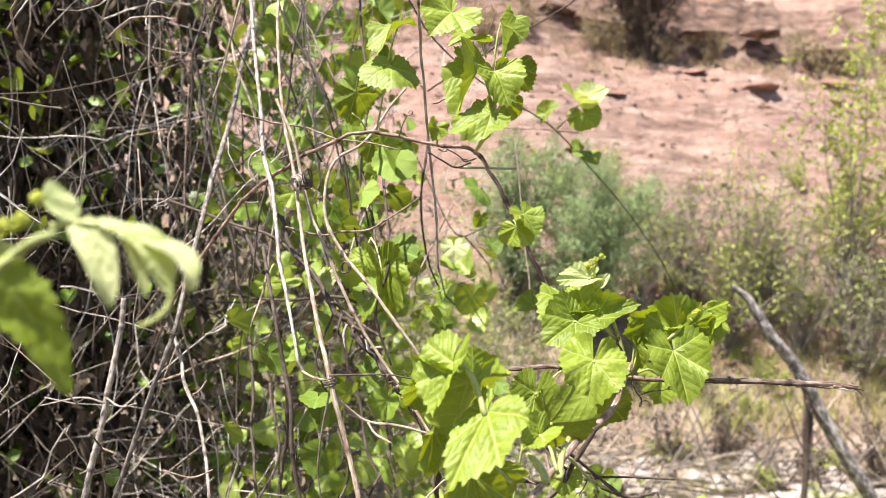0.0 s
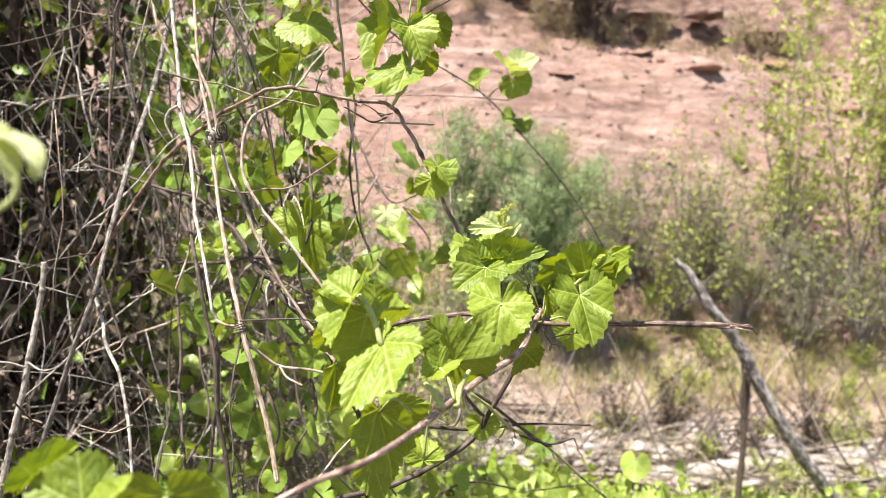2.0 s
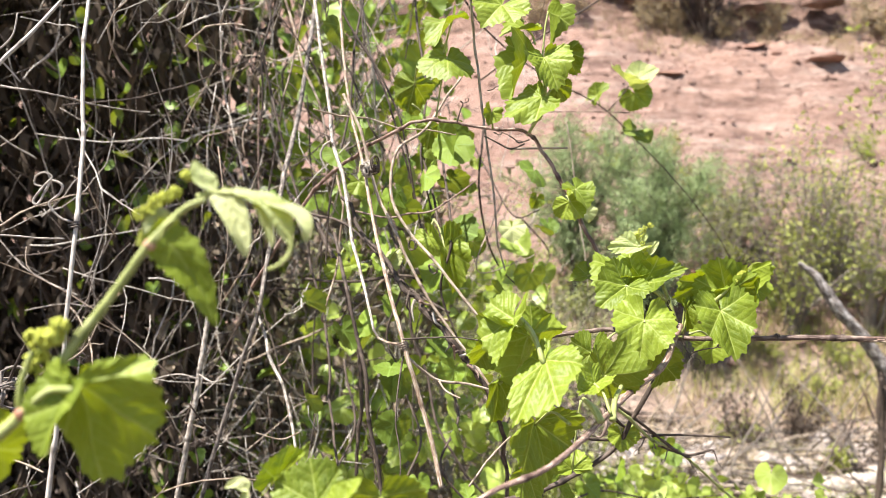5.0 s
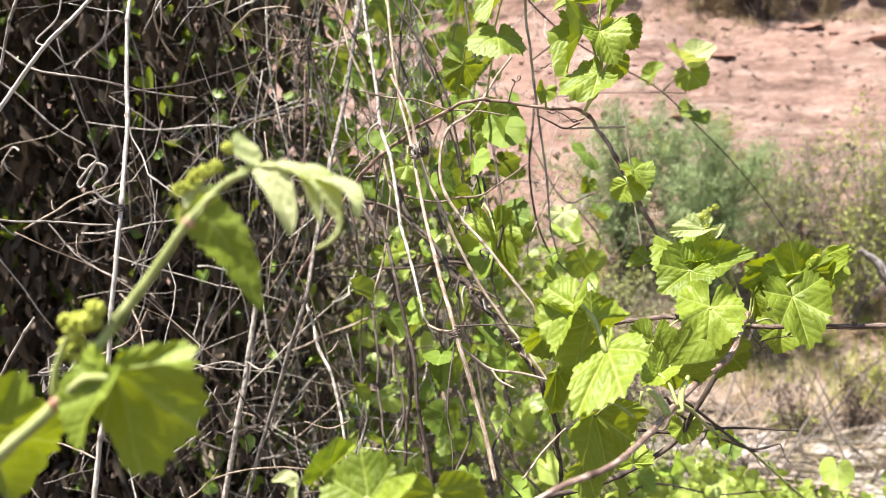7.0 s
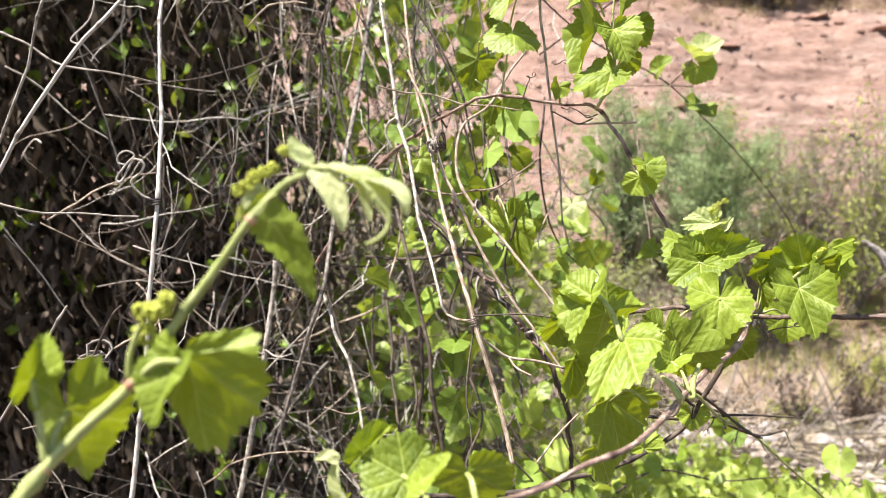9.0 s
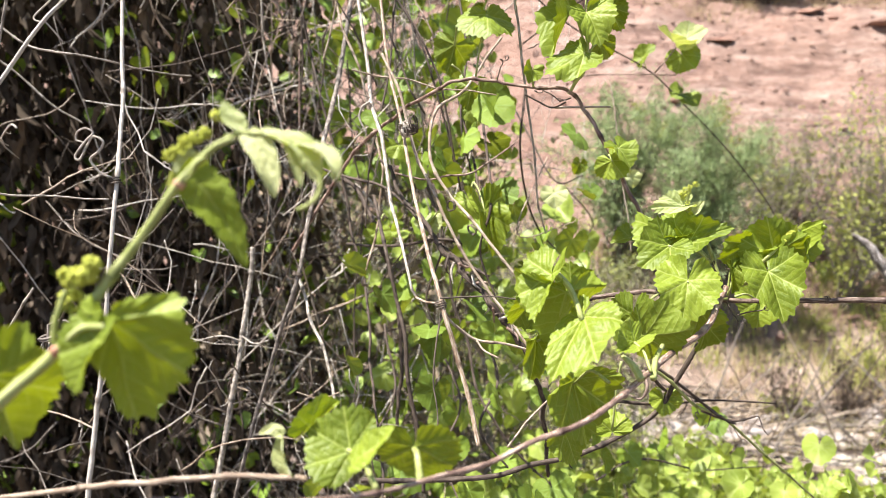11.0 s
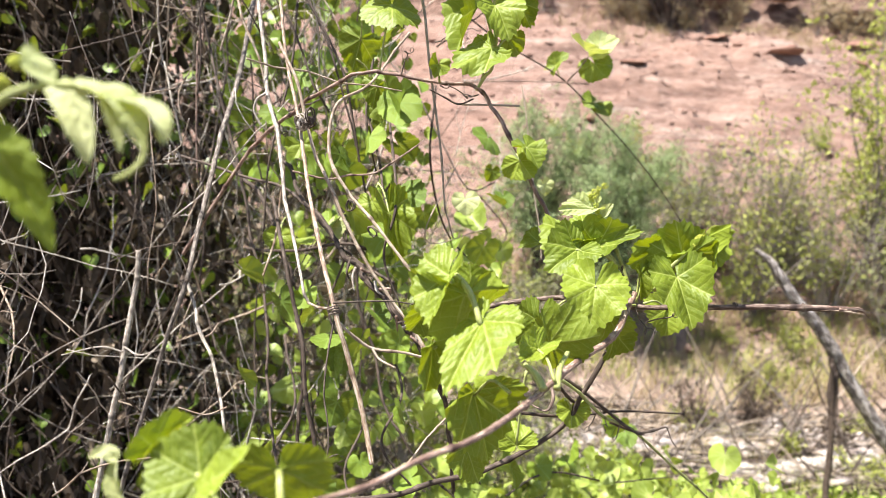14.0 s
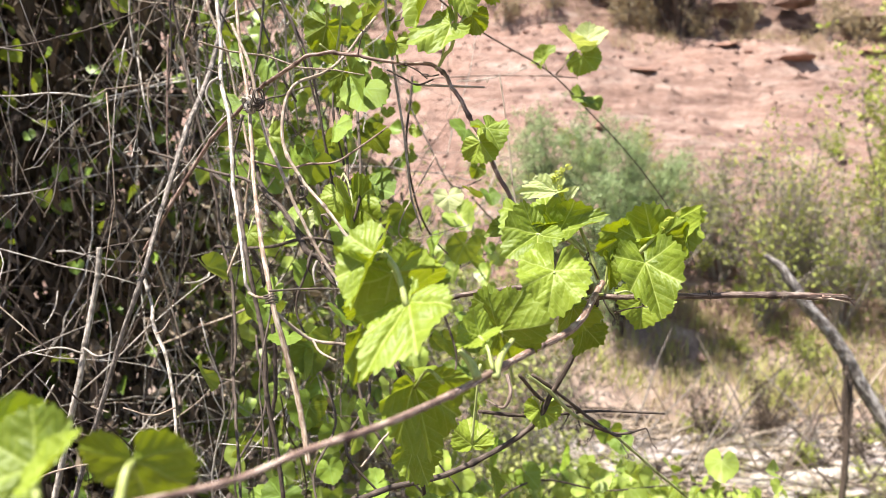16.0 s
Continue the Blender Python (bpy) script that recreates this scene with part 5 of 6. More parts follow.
leaf(vine, (0.122, 0.95, 1.355), (0.092, 0.942, 1.354), (0.142, -0.658, 0.74), 236, wide=0.9, stalk=(0.15, 0.87, 1.345), joint=True, back=0.4)
leaf(vine, (0.085, 0.75, 1.161), (0.08, 0.762, 1.191), (0.13, -0.913, 0.386), 238, wide=1.0, stalk=(0.091, 0.738, 1.242), joint=True, back=0.4)
leaf(vine, (0.032, 0.71, 1.172), (0.051, 0.71, 1.128), (0.368, -0.916, 0.159), 239, wide=0.8, stalk=(0.052, 0.766, 1.213), joint=True, back=0.4)
stem("shoot", [(0.238, 0.831, 1.315), (0.246, 0.802, 1.343), (0.263, 0.793, 1.363), (0.278, 0.793, 1.374), (0.29, 0.794, 1.381)], [0.0022, 0.002, 0.0018, 0.0012], M_STEM, vine, 120, 0)
stem("shoot", [(0.214, 0.841, 1.312), (0.203, 0.843, 1.343), (0.188, 0.835, 1.375), (0.171, 0.837, 1.405), (0.164, 0.837, 1.419)], [0.0022, 0.002, 0.0016, 0.001], M_STEM, vine, 121, 0)
stem("shoot", [(0.086, 0.552, 1.275), (0.081, 0.562, 1.283), (0.073, 0.572, 1.289)], [0.0035, 0.003, 0.0018], M_STEM, vine, 122, 0)
stem("shoot", [(0.099, 0.574, 1.27), (0.104, 0.596, 1.282), (0.113, 0.618, 1.289)], [0.0028, 0.0025, 0.0018], M_STEM, vine, 123, 0)


def flower_buds(parent, places, r, seed, count=150, mat=None):
    """A tight cluster of unopened vine flowers: lumps of many tiny round buds along a short axis."""
    rng = np.random.default_rng(seed)
    bm = bmesh.new()
    axis = spline(places, 4)
    lumps = [axis[int(k * (len(axis) - 1) / 4)] + rng.normal(0, 0.22, 3) * r for k in range(5)]
    for i in range(count):
        d = rng.normal(0, 1, 3)
        c = lumps[i % 5] + d / np.linalg.norm(d) * r * 0.5 * rng.uniform(0.8, 1.05) * (1.1 - 0.1 * (i % 5))
        b = bmesh.ops.create_icosphere(bm, subdivisions=1, radius=r * rng.uniform(0.1, 0.16))
        bmesh.ops.translate(bm, verts=b["verts"], vec=Vector(c))
    me = bpy.data.meshes.new("inflorescence")
    bm.to_mesh(me)
    bm.free()
    me.polygons.foreach_set("use_smooth", [True] * len(me.polygons))
    me.materials.append(mat or M_BUD)
    me.uv_layers.new(name="UVMap")
    ob = new("inflorescence", me)
    ob.parent = parent
    ob.matrix_parent_inverse = Matrix.Translation(parent.location).inverted()
    return tagged(ob, "yellow-green cluster of unopened flower buds")


flower_buds(vine, [(0.273, 0.789, 1.378), (0.267, 0.788, 1.37)], 0.006, 1)
flower_buds(vine, [(0.167, 0.832, 1.418), (0.173, 0.826, 1.395)], 0.006, 2)
flower_buds(vine, [(0.175, 0.833, 1.428), (0.163, 0.832, 1.419)], 0.006, 3)
leaf(vine, (0.283, 0.794, 1.378), (0.298, 0.789, 1.39), (0.292, -0.737, 0.609), 225, M_LEAF_PALE, wide=0.6, fold=0.6, fine=False)
for k, (at, a, b) in enumerate((((0.214, 0.82, 1.3), 0.4, -1), ((0.213, 0.831, 1.314), -0.3, 0.5), ((0.142, 0.87, 1.285), -1, -0.5), ((0.228, 0.819, 1.279), 0.6, 0.3))):
    tendril(vine, at, (a, -0.2, b), 0.03, 1.2, 130 + k)

# dark joints along the dead cane, and frayed bark at its end
for k, at in enumerate([(0.139, 0.844, 1.3), (0.263, 0.819, 1.298), (0.317, 0.809, 1.303), (0.385, 0.796, 1.306)]):
    wrap(dead, at, (0.998, -0.054, 0.045), 0.0036, 2.5, 170 + k)
for k, pts in enumerate(([(0.391, 0.794, 1.308), (0.419, 0.791, 1.309), (0.447, 0.786, 1.308)], [(0.397, 0.793, 1.305), (0.428, 0.787, 1.305), (0.447, 0.784, 1.302)], [(0.416, 0.791, 1.308), (0.438, 0.786, 1.307), (0.451, 0.783, 1.305)])):
    stem("bark_strip", pts, [0.0012, 0.001, 0.0004], M_STRAW if k % 2 else M_BROWN, dead, 180 + k, 0, 5)

# bare thin twigs that stick out under the cluster
for k, pts in enumerate(([(0.146, 0.879, 1.198), (0.201, 0.918, 1.149), (0.271, 0.979, 1.097), (0.395, 1.076, 0.979), (0.492, 1.155, 0.891), (0.583, 1.203, 0.806)], [(0.093, 0.88, 1.156), (0.147, 0.908, 1.145), (0.201, 0.938, 1.141), (0.233, 0.95, 1.141), (0.322, 0.967, 1.135)], [(0.224, 0.958, 1.123), (0.266, 0.969, 1.107), (0.303, 0.983, 1.111)], [(0.152, 0.89, 1.197), (0.192, 0.914, 1.164), (0.234, 0.939, 1.129), (0.269, 0.96, 1.107)], [(0.137, 0.879, 1.199), (0.167, 0.907, 1.163), (0.204, 0.934, 1.148), (0.25, 0.959, 1.116)])):
    o = stem("bare_twig", pts, [0.0022, 0.002, 0.0016, 0.0012], M_BROWN if k else M_STEM, None, 140 + k, 0.06, 7)
    tagged(o, "thin bare vine twig sticking out below the leaves", "twig", "bare twigs under the leaves")
    tendril(o, pts[2], (0.3 * (-1) ** k, -0.2, -0.6), 0.022, 1.5, 150 + k)
peel = tagged(stem("dead_leaf", [(0.117, 0.759, 1.228), (0.12, 0.747, 1.213), (0.113, 0.745, 1.2), (0.097, 0.755, 1.204)], [0.002, 0.0018, 0.0012, 0.0006], M_VINE, None, 160), "curled brown shred of bark on the cane", "bark shred")

# shoots with leaves near the foot of the cane
leaf(vine, (-0.109, 0.36, 1.277), (-0.142, 0.368, 1.29), (-0.046, -0.8, 0.598), 230, wide=1.1, fold=0.12, cup=0.2, droop=-0.1, wave=0.02, pleat=0.04, stalk=(-0.085, 0.323, 1.271), stalk_r=0.0016, joint=True, back=0.6)
young_leaf(vine, [(-0.105, 0.344, 1.275), (-0.094, 0.342, 1.284), (-0.086, 0.343, 1.292), (-0.079, 0.345, 1.3)], 0.02, 232, M_LEAF, (-0.475, -0.577, 0.665), 0.4, 0.1)
young_leaf(vine, [(-0.145, 0.358, 1.26), (-0.15, 0.359, 1.273), (-0.152, 0.36, 1.288)], 0.014, 233, M_LEAF_PALE, (-0.528, -0.804, 0.274), 0.7)
leaf(vine, (-0.145, 0.37, 1.278), (-0.125, 0.404, 1.299), (0.326, -0.296, 0.898), 234, wide=0.3, fold=0.3, stalk=(-0.12, 0.361, 1.273))
leaf(vine, (-0.073, 0.378, 1.275), (-0.07, 0.39, 1.242), (0.06, 0.9, 0.42), 235, wide=1.3, fold=0.1, cup=0.0, droop=0.0, wave=0.03, pleat=0.05, stalk=(-0.064, 0.345, 1.268), stalk_r=0.0019, joint=True)
young_leaf(vine, [(-0.15, 0.36, 1.285), (-0.157, 0.36, 1.288), (-0.165, 0.359, 1.285)], 0.008, 237, M_LEAF_PALE, (0.053, -0.779, 0.625), 0.6)

# ---- the vine that arches over, with its leaves ----
arch = thing("grapevine", "thin brown grapevine cane arching with glossy green leaves", "grapevine", at=(-0.248, 1.031, 1.438))
stem("cane", [(-0.404, 1.15, 1.305), (-0.32, 1.122, 1.427), (-0.259, 1.086, 1.492), (-0.202, 1.026, 1.522), (-0.135, 0.956, 1.549), (-0.09, 0.946, 1.56), (-0.024, 0.937, 1.549), (0.035, 0.927, 1.541), (0.064, 0.896, 1.499), (0.098, 0.884, 1.442), (0.13, 0.873, 1.385), (0.158, 0.871, 1.335), (0.185, 0.87, 1.289)], [0.0028, 0.0028, 0.0023, 0.0022, 0.0024, 0.0024, 0.0022], M_RED_CANE, arch, 301, 0.07, 10, 8, 0.001)
stem("side_twig", [(0.032, 0.925, 1.529), (0.015, 0.922, 1.522), (-0.003, 0.92, 1.529), (-0.021, 0.919, 1.538)], [0.001, 0.0012, 0.0009], M_BROWN, arch, 302, 0.03)
stem("side_twig", [(0.018, 0.922, 1.522), (0.047, 0.942, 1.524), (0.091, 0.963, 1.526)], [0.0016, 0.0012], M_STRAW, arch, 303)
stem("side_twig", [(0.035, 0.926, 1.539), (0.045, 0.923, 1.556), (0.053, 0.918, 1.566), (0.057, 0.915, 1.6), (0.05, 0.916, 1.621)], [0.0022, 0.002, 0.0016], M_STEM, arch, 304)
leaf(arch, (-0.073, 0.964, 1.648), (-0.067, 0.916, 1.614), (0.076, -0.207, 0.975), 310, wide=1.05, wave=0.02, fold=-0.3, cup=-0.2, droop=0.1, stalk=(-0.087, 0.964, 1.566), joint=True)
leaf(arch, (0.052, 0.9, 1.586), (-0.004, 0.865, 1.554), (-0.032, -0.646, 0.762), 311, wide=0.7, fold=-0.1, droop=0.1, pleat=0.04, stalk=(0.04, 0.928, 1.547), joint=True, back=0.35)
leaf(arch, (0.054, 0.915, 1.638), (0.079, 0.89, 1.591), (0.171, -0.835, 0.524), 312, wide=0.85, pleat=0.05, stalk=(0.055, 0.923, 1.58), joint=True, back=0.4)
leaf(arch, (0.036, 0.925, 1.641), (-0.004, 0.895, 1.571), (-0.727, -0.373, 0.577), 313, wide=0.38, fold=0.4, stalk=(0.051, 0.925, 1.608), joint=True, back=0.35)
leaf(arch, (0.086, 0.876, 1.476), (0.114, 0.857, 1.453), (0.161, -0.464, 0.871), 314, wide=1.1, pleat=0.035, fold=0.0, stalk=(0.082, 0.895, 1.469))
leaf(arch, (0.081, 0.874, 1.463), (0.103, 0.874, 1.434), (-0.021, 0.993, 0.12), 315, wide=1.3, fold=0.15, stalk=(0.084, 0.885, 1.462))
leaf(arch, (-0.011, 0.924, 1.575), (-0.014, 0.911, 1.551), (0.533, -0.667, 0.52), 317, wide=1.0, fine=False, stalk=(-0.01, 0.932, 1.549))
leaf(arch, (-0.065, 0.98, 1.701), (-0.117, 0.947, 1.672), (-0.247, -0.384, 0.89), 318, wide=0.7, fold=-0.2, stalk=(-0.081, 0.972, 1.64), joint=True, back=0.4)
leaf(arch, (0.035, 0.96, 1.682), (-0.006, 0.927, 1.682), (0.211, -0.267, 0.94), 319, wide=0.8, stalk=(0.044, 0.939, 1.659), joint=True, back=0.4)
leaf(arch, (0.059, 0.94, 1.703), (0.075, 0.923, 1.651), (0.841, -0.396, 0.369), 320, wide=0.6, fold=0.4, stalk=(0.052, 0.927, 1.629), joint=True, back=0.4)
leaf(arch, (0.008, 0.94, 1.716), (-0.024, 0.903, 1.683), (0.012, -0.914, 0.405), 321, wide=1.3, stalk=(0.029, 0.94, 1.687))
leaf(arch, (0.084, 0.955, 1.651), (0.108, 0.977, 1.622), (0.183, 0.713, 0.677), 322, wide=0.8, stalk=(0.055, 0.923, 1.62), joint=True, back=0.4)
leaf(arch, (0.073, 0.945, 1.607), (0.094, 0.962, 1.582), (0.179, -0.885, -0.429), 323, wide=0.8, stalk=(0.055, 0.923, 1.58), joint=True, back=0.4)
leaf(arch, (-0.137, 1.16, 1.639), (-0.156, 1.188, 1.588), (-0.101, 0.857, 0.505), 324, wide=0.85, stalk=(-0.13, 1.12, 1.66), joint=True, back=0.4)
leaf(arch, (-0.106, 1.12, 1.564), (-0.117, 1.142, 1.527), (0.095, 0.87, 0.484), 325, wide=0.9, stalk=(-0.135, 1.1, 1.6), joint=True, back=0.4)
for k, at in enumerate([(0.025, 0.924, 1.529), (0.038, 0.926, 1.536), (-0.057, 0.937, 1.559), (-0.259, 1.086, 1.492)]):
    tendril(arch, at, (-0.5 + 0.3 * k, -0.3, 0.3 - 0.4 * (k % 2)), 0.03, 1.6, 330 + k)

# hanging shoots full of leaves behind the front canes
SHAPES = []
for k in range(7):
    rr = np.random.default_rng(900 + k)
    v, f, w = leaf_shape(6, 67, 910 + k, 10, rr.uniform(-0.1, 0.35), rr.uniform(-0.1, 0.3), rr.uniform(0, 0.3), 0.06, 0.025)
    me = bpy.data.meshes.new("leaf")
    me.from_pydata([tuple(q) for q in v], [], f)
    idx = np.empty(len(me.loops), dtype=np.int32)
    me.loops.foreach_get("vertex_index", idx)
    me.uv_layers.new(name="UVMap").data.foreach_set("uv", np.asarray(v[:, :2], dtype=np.float32)[idx].ravel())
    me.polygons.foreach_set("use_smooth", [True] * len(me.polygons))
    a = me.attributes.new("vein", "FLOAT", "POINT")
    a.data.foreach_set("value", np.asarray(w, dtype=np.float32))
    me.materials.append(M_LEAF_MASS)
    SHAPES.append(me)


def leafy_shoot(points, seed, count, spread=0.055, size=0.04):
    rng = np.random.default_rng(seed)
    t = thing("vine_shoot", "hanging brown vine shoot with green toothed leaves", "vine shoot", "leafy shoots behind the canes", points[0])
    stem("cane", points, [0.0022, 0.002, 0.0014], M_BROWN, t, seed, 0.09, 7)
    c = spline(points, 8)
    for i in range(int(count * 0.6)):
        p = c[rng.integers(1, len(c))] + rng.normal(0, spread, 3)
        way = rng.normal(0, 0.6, 3) + (0, -0.1, -0.8)
        m, _ = leaf_frame((0, 0, 0), way, rng.normal(0, 0.5, 3) + (-0.1, 0.3, 0.6))
        ob = new("leaf", SHAPES[rng.integers(len(SHAPES))])
        ob.parent = t
        ob.matrix_parent_inverse = Matrix.Translation(t.location).inverted()
        s = size * rng.uniform(0.7, 1.35)
        ob.matrix_basis = Matrix.Translation(p) @ Matrix([list(r) for r in m]).to_4x4() @ Matrix.Diagonal((s, s, s, 1))
    return t


leafy_shoot([(-0.164, 1.34, 1.885), (-0.147, 1.279, 1.753), (-0.123, 1.22, 1.64), (-0.127, 1.157, 1.525), (-0.108, 1.151, 1.437)], 1, 17)
leafy_shoot([(-0.243, 1.328, 1.864), (-0.253, 1.263, 1.733), (-0.256, 1.224, 1.605), (-0.277, 1.182, 1.463), (-0.285, 1.169, 1.342)], 2, 11)
leafy_shoot([(-0.091, 1.161, 1.517), (-0.069, 1.051, 1.397), (-0.084, 1.042, 1.324), (-0.058, 1.038, 1.251)], 4, 15)
leafy_shoot([(-0.2, 1.24, 1.435), (-0.155, 1.184, 1.324), (-0.181, 1.171, 1.222), (-0.143, 1.168, 1.148)], 5, 15)
leafy_shoot([(-0.029, 1.38, 1.6), (-0.037, 1.366, 1.465), (-0.002, 1.458, 1.332), (0.061, 1.56, 1.253)], 6, 12, 0.06)
leafy_shoot([(-0.086, 1.129, 1.187), (-0.057, 1.076, 1.122), (-0.079, 1.016, 1.063), (-0.03, 1.016, 0.998)], 7, 16)
leafy_shoot([(-0.28, 1.303, 1.152), (-0.25, 1.245, 1.043), (-0.279, 1.183, 0.962), (-0.258, 1.176, 0.866)], 8, 15)
leafy_shoot([(-0.171, 1.264, 1.124), (-0.126, 1.21, 1.04), (-0.149, 1.15, 0.972), (-0.117, 1.098, 0.911)], 10, 15)
leafy_shoot([(0.011, 1.449, 1.221), (0.058, 1.442, 1.088), (0.012, 1.325, 0.987), (0.072, 1.273, 0.904)], 11, 16, 0.07)
leafy_shoot([(0.078, 2.184, 1.389), (0.17, 2.285, 1.267), (0.033, 2.157, 1.177), (-0.048, 2.14, 1.111)], 12, 14, 0.08)
leafy_shoot([(0.129, 1.425, 0.821), (0.233, 1.54, 0.826), (0.389, 1.655, 0.762), (0.56, 1.776, 0.735)], 13, 18, 0.07, 0.042)

# single leaves in the gap between the canes and the cluster
lone = leafy_shoot([(-0.141, 1.222, 1.58), (-0.109, 1.162, 1.476), (-0.09, 1.075, 1.407), (-0.076, 1.069, 1.349)], 14, 3, 0.03)
leaf(lone, (-0.088, 1.055, 1.406), (-0.052, 1.036, 1.316), (0.457, -0.889, -0.04), 360, wide=0.5, fold=0.3, stalk=(-0.099, 1.096, 1.423))
leaf(lone, (-0.112, 1.094, 1.408), (-0.089, 1.074, 1.366), (-0.43, -0.903, -0.01), 361, wide=0.8, stalk=(-0.099, 1.096, 1.423))
leaf(lone, (-0.116, 1.17, 1.547), (-0.103, 1.157, 1.518), (0.168, -0.964, -0.205), 362, wide=1.2, stalk=(-0.12, 1.176, 1.513))
leaf(lone, (-0.251, 1.256, 1.492), (-0.224, 1.238, 1.456), (0.368, -0.925, -0.094), 363, wide=1.1, stalk=(-0.252, 1.31, 1.52))
leaf(lone, (-0.287, 1.287, 1.337), (-0.291, 1.273, 1.298), (0.054, -0.974, 0.221), 364, wide=1.2, stalk=(-0.288, 1.34, 1.357))
leaf(lone, (-0.19, 1.194, 1.357), (-0.167, 1.172, 1.334), (0.006, -0.433, 0.902), 365, M_LEAF_PALE, wide=1.2, stalk=(-0.138, 1.149, 1.378))
distant = leafy_shoot([(-0.075, 1.784, 1.612), (-0.032, 1.727, 1.53), (0.036, 1.668, 1.415), (0.099, 1.673, 1.429)], 15, 2, 0.03, 0.03)
leaf(distant, (0.031, 1.565, 1.403), (0.037, 1.541, 1.362), (0.025, -0.682, 0.731), 366, M_LEAF_PALE, wide=1.2)
leaf(distant, (0.092, 1.676, 1.464), (0.084, 1.672, 1.428), (0.273, -0.957, -0.099), 367, wide=1.0)
leaf(distant, (-0.05, 1.779, 1.551), (-0.051, 1.775, 1.519), (-0.064, 0.9, 0.432), 368, wide=1.0)
leaf(distant, (-0.064, 1.771, 1.492), (-0.068, 1.767, 1.46), (0.041, 0.901, 0.432), 369, wide=1.0)
leaf(distant, (-0.118, 1.779, 1.589), (-0.114, 1.777, 1.565), (0.137, -0.612, 0.779), 370, wide=1.4)
leaf(distant, (0.19, 1.578, 1.436), (0.205, 1.575, 1.405), (0.137, -0.612, 0.779), 371, M_LEAF_PALE, wide=1.2)

# the thin cane that trails away, with small pale leaves
trail = thing("grapevine", "thin dark trailing vine cane with a few small leaves", "grapevine", at=(-0.026, 1.501, 1.788))
stem("cane", [(-0.145, 1.348, 1.935), (-0.076, 1.45, 1.852), (-0.026, 1.501, 1.794), (0.077, 1.61, 1.734), (0.236, 1.725, 1.67), (0.33, 1.75, 1.59), (0.454, 1.785, 1.469), (0.522, 1.811, 1.39), (0.577, 1.836, 1.31), (0.605, 1.833, 1.243)], [0.0018, 0.0018, 0.0016, 0.0014, 0.0012, 0.001], M_BROWN, trail, 350, 0.1)
stem("side_twig", [(0.255, 1.727, 1.66), (0.278, 1.723, 1.687), (0.3, 1.718, 1.717)], [0.0022, 0.0016], M_RED_CANE, trail, 351)
leaf(trail, (0.217, 1.724, 1.68), (0.247, 1.712, 1.727), (-0.332, -0.732, 0.595), 352, wide=0.8, stalk=(0.236, 1.725, 1.67))
leaf(trail, (0.296, 1.718, 1.72), (0.272, 1.656, 1.744), (0.259, -0.405, 0.877), 353, M_LEAF_PALE, wide=1.3)
leaf(trail, (0.306, 1.719, 1.72), (0.361, 1.71, 1.761), (0.295, -0.643, 0.706), 354, M_LEAF_PALE, wide=1.0)
leaf(trail, (0.3, 1.718, 1.715), (0.34, 1.697, 1.655), (-0.021, 0.993, 0.12), 355, wide=1.0)
leaf(trail, (0.327, 1.753, 1.619), (0.295, 1.727, 1.609), (-0.111, -0.847, 0.519), 356, wide=1.4)
leaf(trail, (0.329, 1.752, 1.609), (0.357, 1.733, 1.588), (0.437, -0.797, 0.417), 357, wide=1.5)
stem("side_twig", [(-0.009, 1.691, 1.644), (0.111, 1.708, 1.654), (0.217, 1.722, 1.657), (0.305, 1.733, 1.655)], [0.0014, 0.0012], M_RED_CANE, trail, 358)

# ---- the young shoot nearest the camera ----
shoot = thing("grapevine_shoot", "young pale green vine shoot with flower buds and drooping tip leaves", "vine shoot", at=(-0.264, 0.216, 1.305))
stem("stem", [(-0.28, 0.201, 1.283), (-0.264, 0.216, 1.305), (-0.251, 0.232, 1.326), (-0.235, 0.24, 1.344), (-0.218, 0.248, 1.361), (-0.198, 0.255, 1.39), (-0.179, 0.261, 1.417), (-0.165, 0.265, 1.438), (-0.15, 0.269, 1.454), (-0.14, 0.27, 1.459)], [0.0036, 0.0034, 0.003, 0.0028, 0.0024, 0.002, 0.0018, 0.0014], M_STEM, shoot, 401, 0.085, 12, 8, 0, 0.0)
flower_buds(shoot, [(-0.171, 0.288, 1.455), (-0.165, 0.288, 1.461), (-0.159, 0.29, 1.467), (-0.154, 0.291, 1.471)], 0.0062, 4, 260)
flower_buds(shoot, [(-0.179, 0.287, 1.451), (-0.172, 0.287, 1.454)], 0.0052, 5, 200)
flower_buds(shoot, [(-0.216, 0.251, 1.389), (-0.208, 0.25, 1.395), (-0.198, 0.249, 1.403)], 0.0095, 6, 300)
stem("bud_stalk", [(-0.219, 0.248, 1.364), (-0.218, 0.249, 1.376), (-0.214, 0.251, 1.389)], [0.0016, 0.0014, 0.0012], M_STEM, shoot, 402)
leaf(shoot, (-0.189, 0.241, 1.377), (-0.184, 0.27, 1.32), (0, 0.821, 0.57), 403, wide=0.92, fold=0.12, cup=0.1, droop=0.1, pleat=0.05, stalk=(-0.217, 0.248, 1.361), stalk_r=0.0017, joint=True, left=0.5, back=0.3)
leaf(shoot, (-0.19, 0.245, 1.378), (-0.208, 0.235, 1.345), (-0.315, -0.681, 0.661), 404, wide=0.85, fold=0.15, wave=0.03)
leaf(shoot, (-0.251, 0.243, 1.361), (-0.254, 0.27, 1.309), (-0.214, 0.794, 0.57), 405, wide=0.85, fold=0.15, stalk=(-0.251, 0.232, 1.326), stalk_r=0.0017)
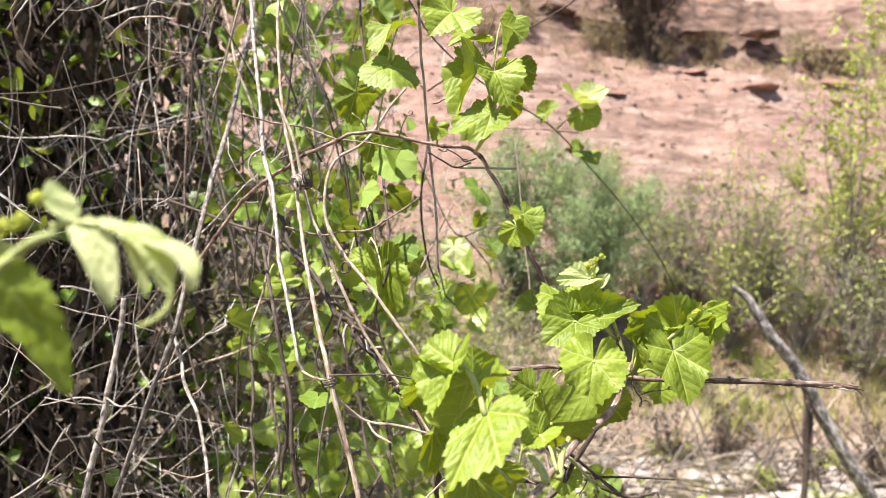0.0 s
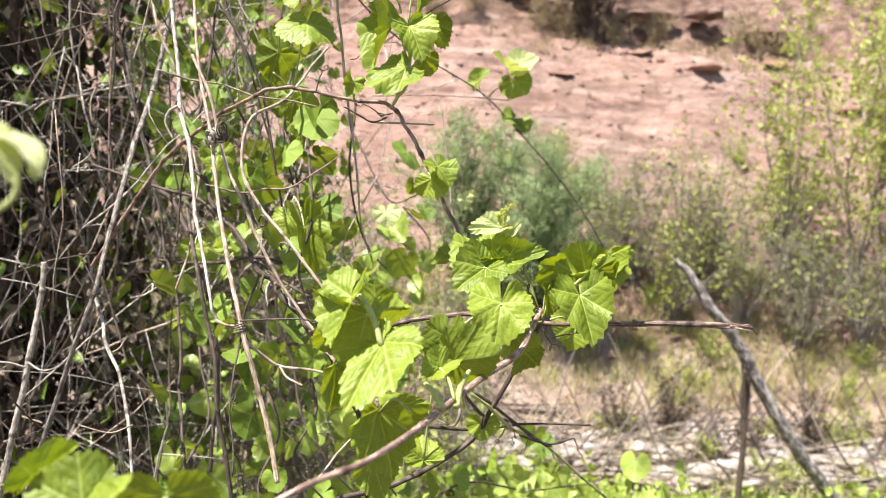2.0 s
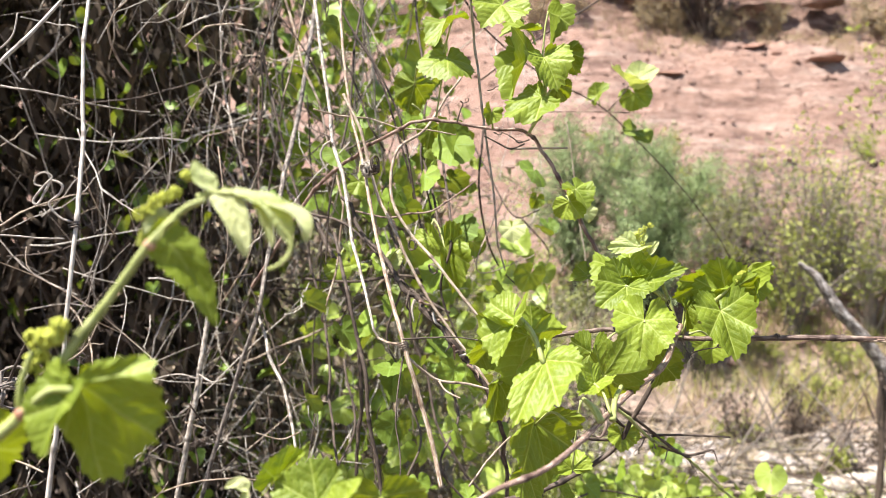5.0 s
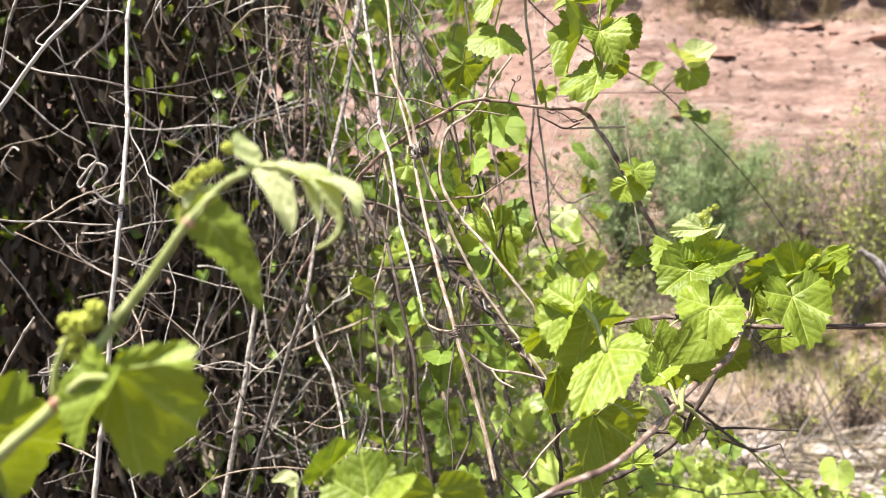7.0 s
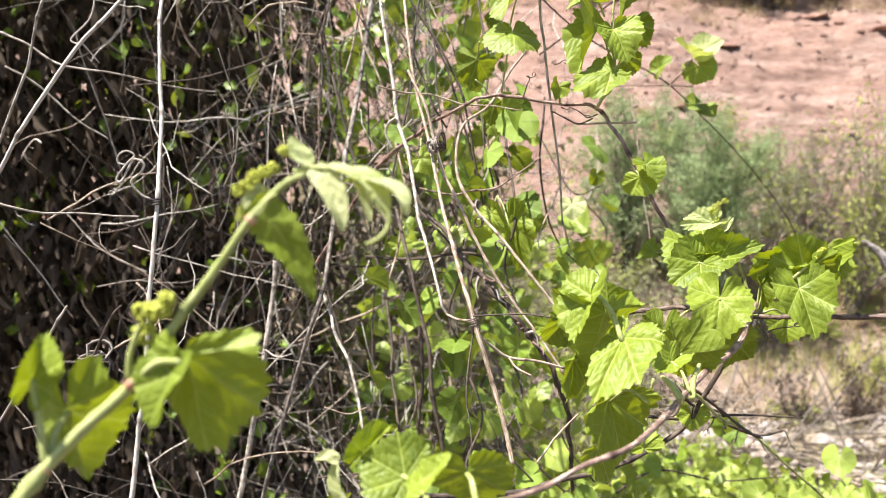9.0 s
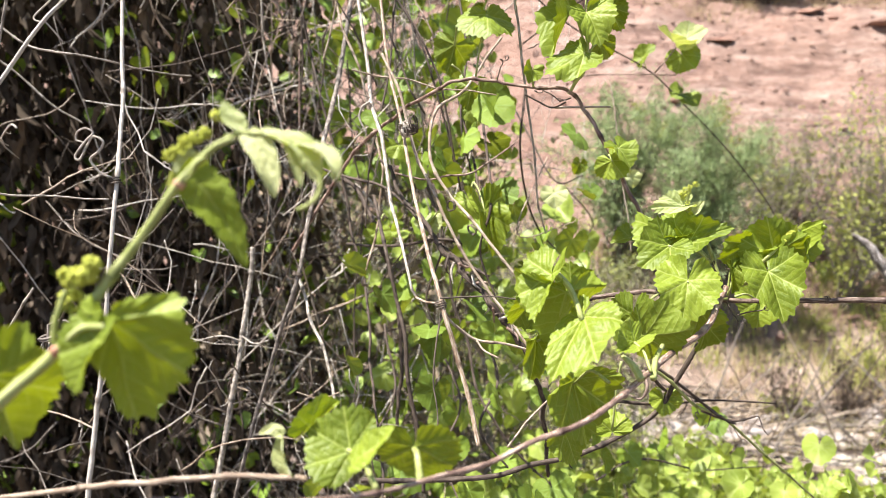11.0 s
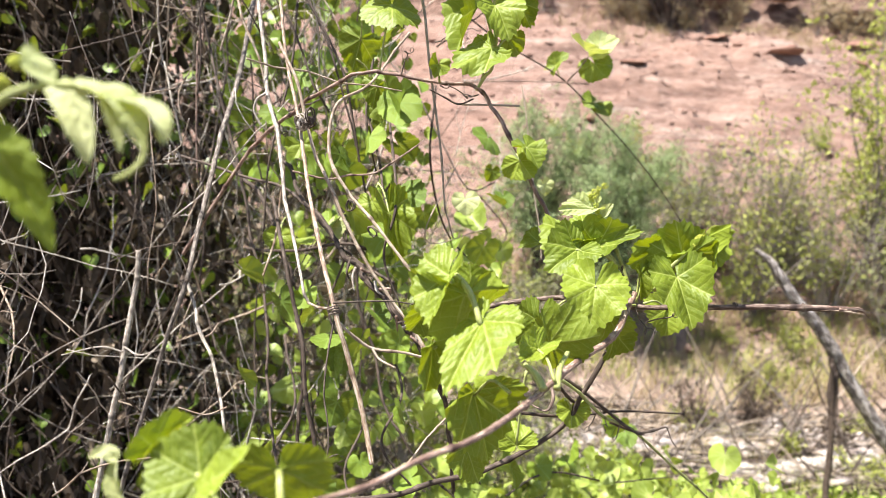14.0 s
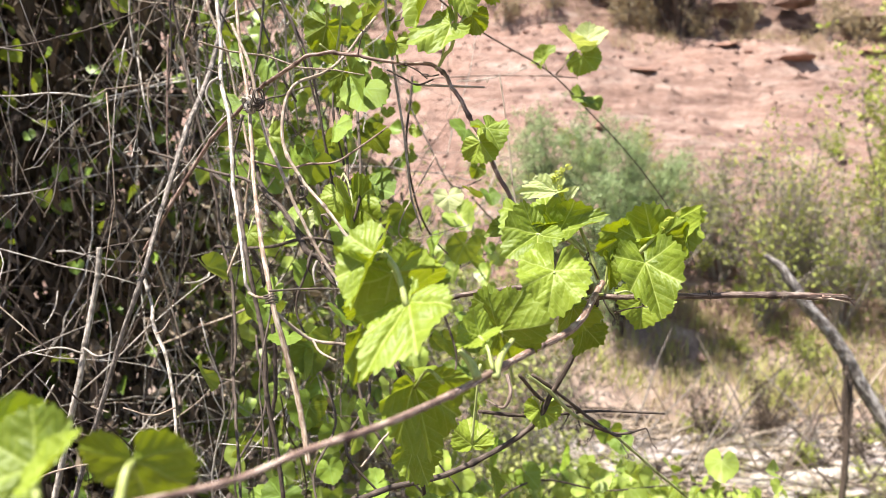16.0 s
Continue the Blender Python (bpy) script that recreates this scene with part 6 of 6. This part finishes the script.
leaf(shoot, (-0.263, 0.236, 1.356), (-0.255, 0.245, 1.386), (0.702, -0.396, 0.592), 406, wide=0.55, fold=0.5, stalk=(-0.251, 0.232, 1.326), stalk_r=0.0017)
young_leaf(shoot, [(-0.169, 0.275, 1.445), (-0.161, 0.28, 1.436), (-0.151, 0.283, 1.42), (-0.141, 0.285, 1.396)], 0.023, 407, M_LEAF, (0.55, -0.8, 0.1), 0.45, 0.25)
young_leaf(shoot, [(-0.175, 0.285, 1.45), (-0.169, 0.288, 1.444), (-0.165, 0.29, 1.435)], 0.016, 417, M_LEAF_PALE, (0.3, -0.85, 0.35), 0.35, 0.1)
young_leaf(shoot, [(-0.142, 0.29, 1.462), (-0.134, 0.287, 1.455), (-0.128, 0.283, 1.443), (-0.125, 0.281, 1.431)], 0.0145, 408, M_LEAF_PALE, (0.291, -0.93, 0.224), 0.5)
young_leaf(shoot, [(-0.134, 0.289, 1.463), (-0.122, 0.285, 1.457), (-0.115, 0.281, 1.447), (-0.111, 0.278, 1.436)], 0.010, 409, M_LEAF_PALE, (0.464, -0.635, 0.618), 0.8)
young_leaf(shoot, [(-0.126, 0.288, 1.46), (-0.113, 0.283, 1.455), (-0.106, 0.28, 1.447), (-0.103, 0.278, 1.438)], 0.0135, 410, M_LEAF_PALE, (0.348, -0.618, 0.705), 0.6)
young_leaf(shoot, [(-0.115, 0.284, 1.458), (-0.103, 0.281, 1.454), (-0.096, 0.277, 1.447), (-0.094, 0.276, 1.439)], 0.0125, 414, M_LEAF_PALE, (0.326, -0.296, 0.898), 0.5)
young_leaf(shoot, [(-0.144, 0.29, 1.463), (-0.15, 0.291, 1.47), (-0.155, 0.293, 1.478)], 0.011, 411, M_LEAF_PALE, (0.578, -0.754, 0.313), 0.6)
young_leaf(shoot, [(-0.18, 0.287, 1.435), (-0.176, 0.289, 1.443), (-0.172, 0.29, 1.452)], 0.009, 416, M_LEAF_PALE, (0.578, -0.754, 0.313), 0.6)
stem("tip", [(-0.152, 0.29, 1.46), (-0.142, 0.29, 1.462), (-0.129, 0.287, 1.461), (-0.117, 0.284, 1.456)], [0.0016, 0.0015, 0.001], M_STEM, shoot, 415)
stem("tip", [(-0.107, 0.279, 1.446), (-0.102, 0.279, 1.44), (-0.103, 0.278, 1.433), (-0.108, 0.277, 1.428), (-0.113, 0.277, 1.426)], [0.0011, 0.0012, 0.0012, 0.0008], M_STEM, shoot, 412)
stem("tendril", [(-0.165, 0.265, 1.437), (-0.159, 0.265, 1.442), (-0.156, 0.264, 1.447), (-0.152, 0.265, 1.45)], [0.001, 0.0008], M_STEM, shoot, 413)

for k, (a, b) in enumerate((((-0.219, 0.247, 1.36), (-0.216, 0.248, 1.363)), ((-0.252, 0.231, 1.324), (-0.25, 0.232, 1.327)), ((-0.166, 0.265, 1.436), (-0.164, 0.266, 1.439)))):
    a, b = np.array(a), np.array(b)
    stem("joint", [a, (a + b) / 2, b], [0.0024, 0.0031, 0.0023], M_NODE, shoot, 420 + k, 0, 10, 4)
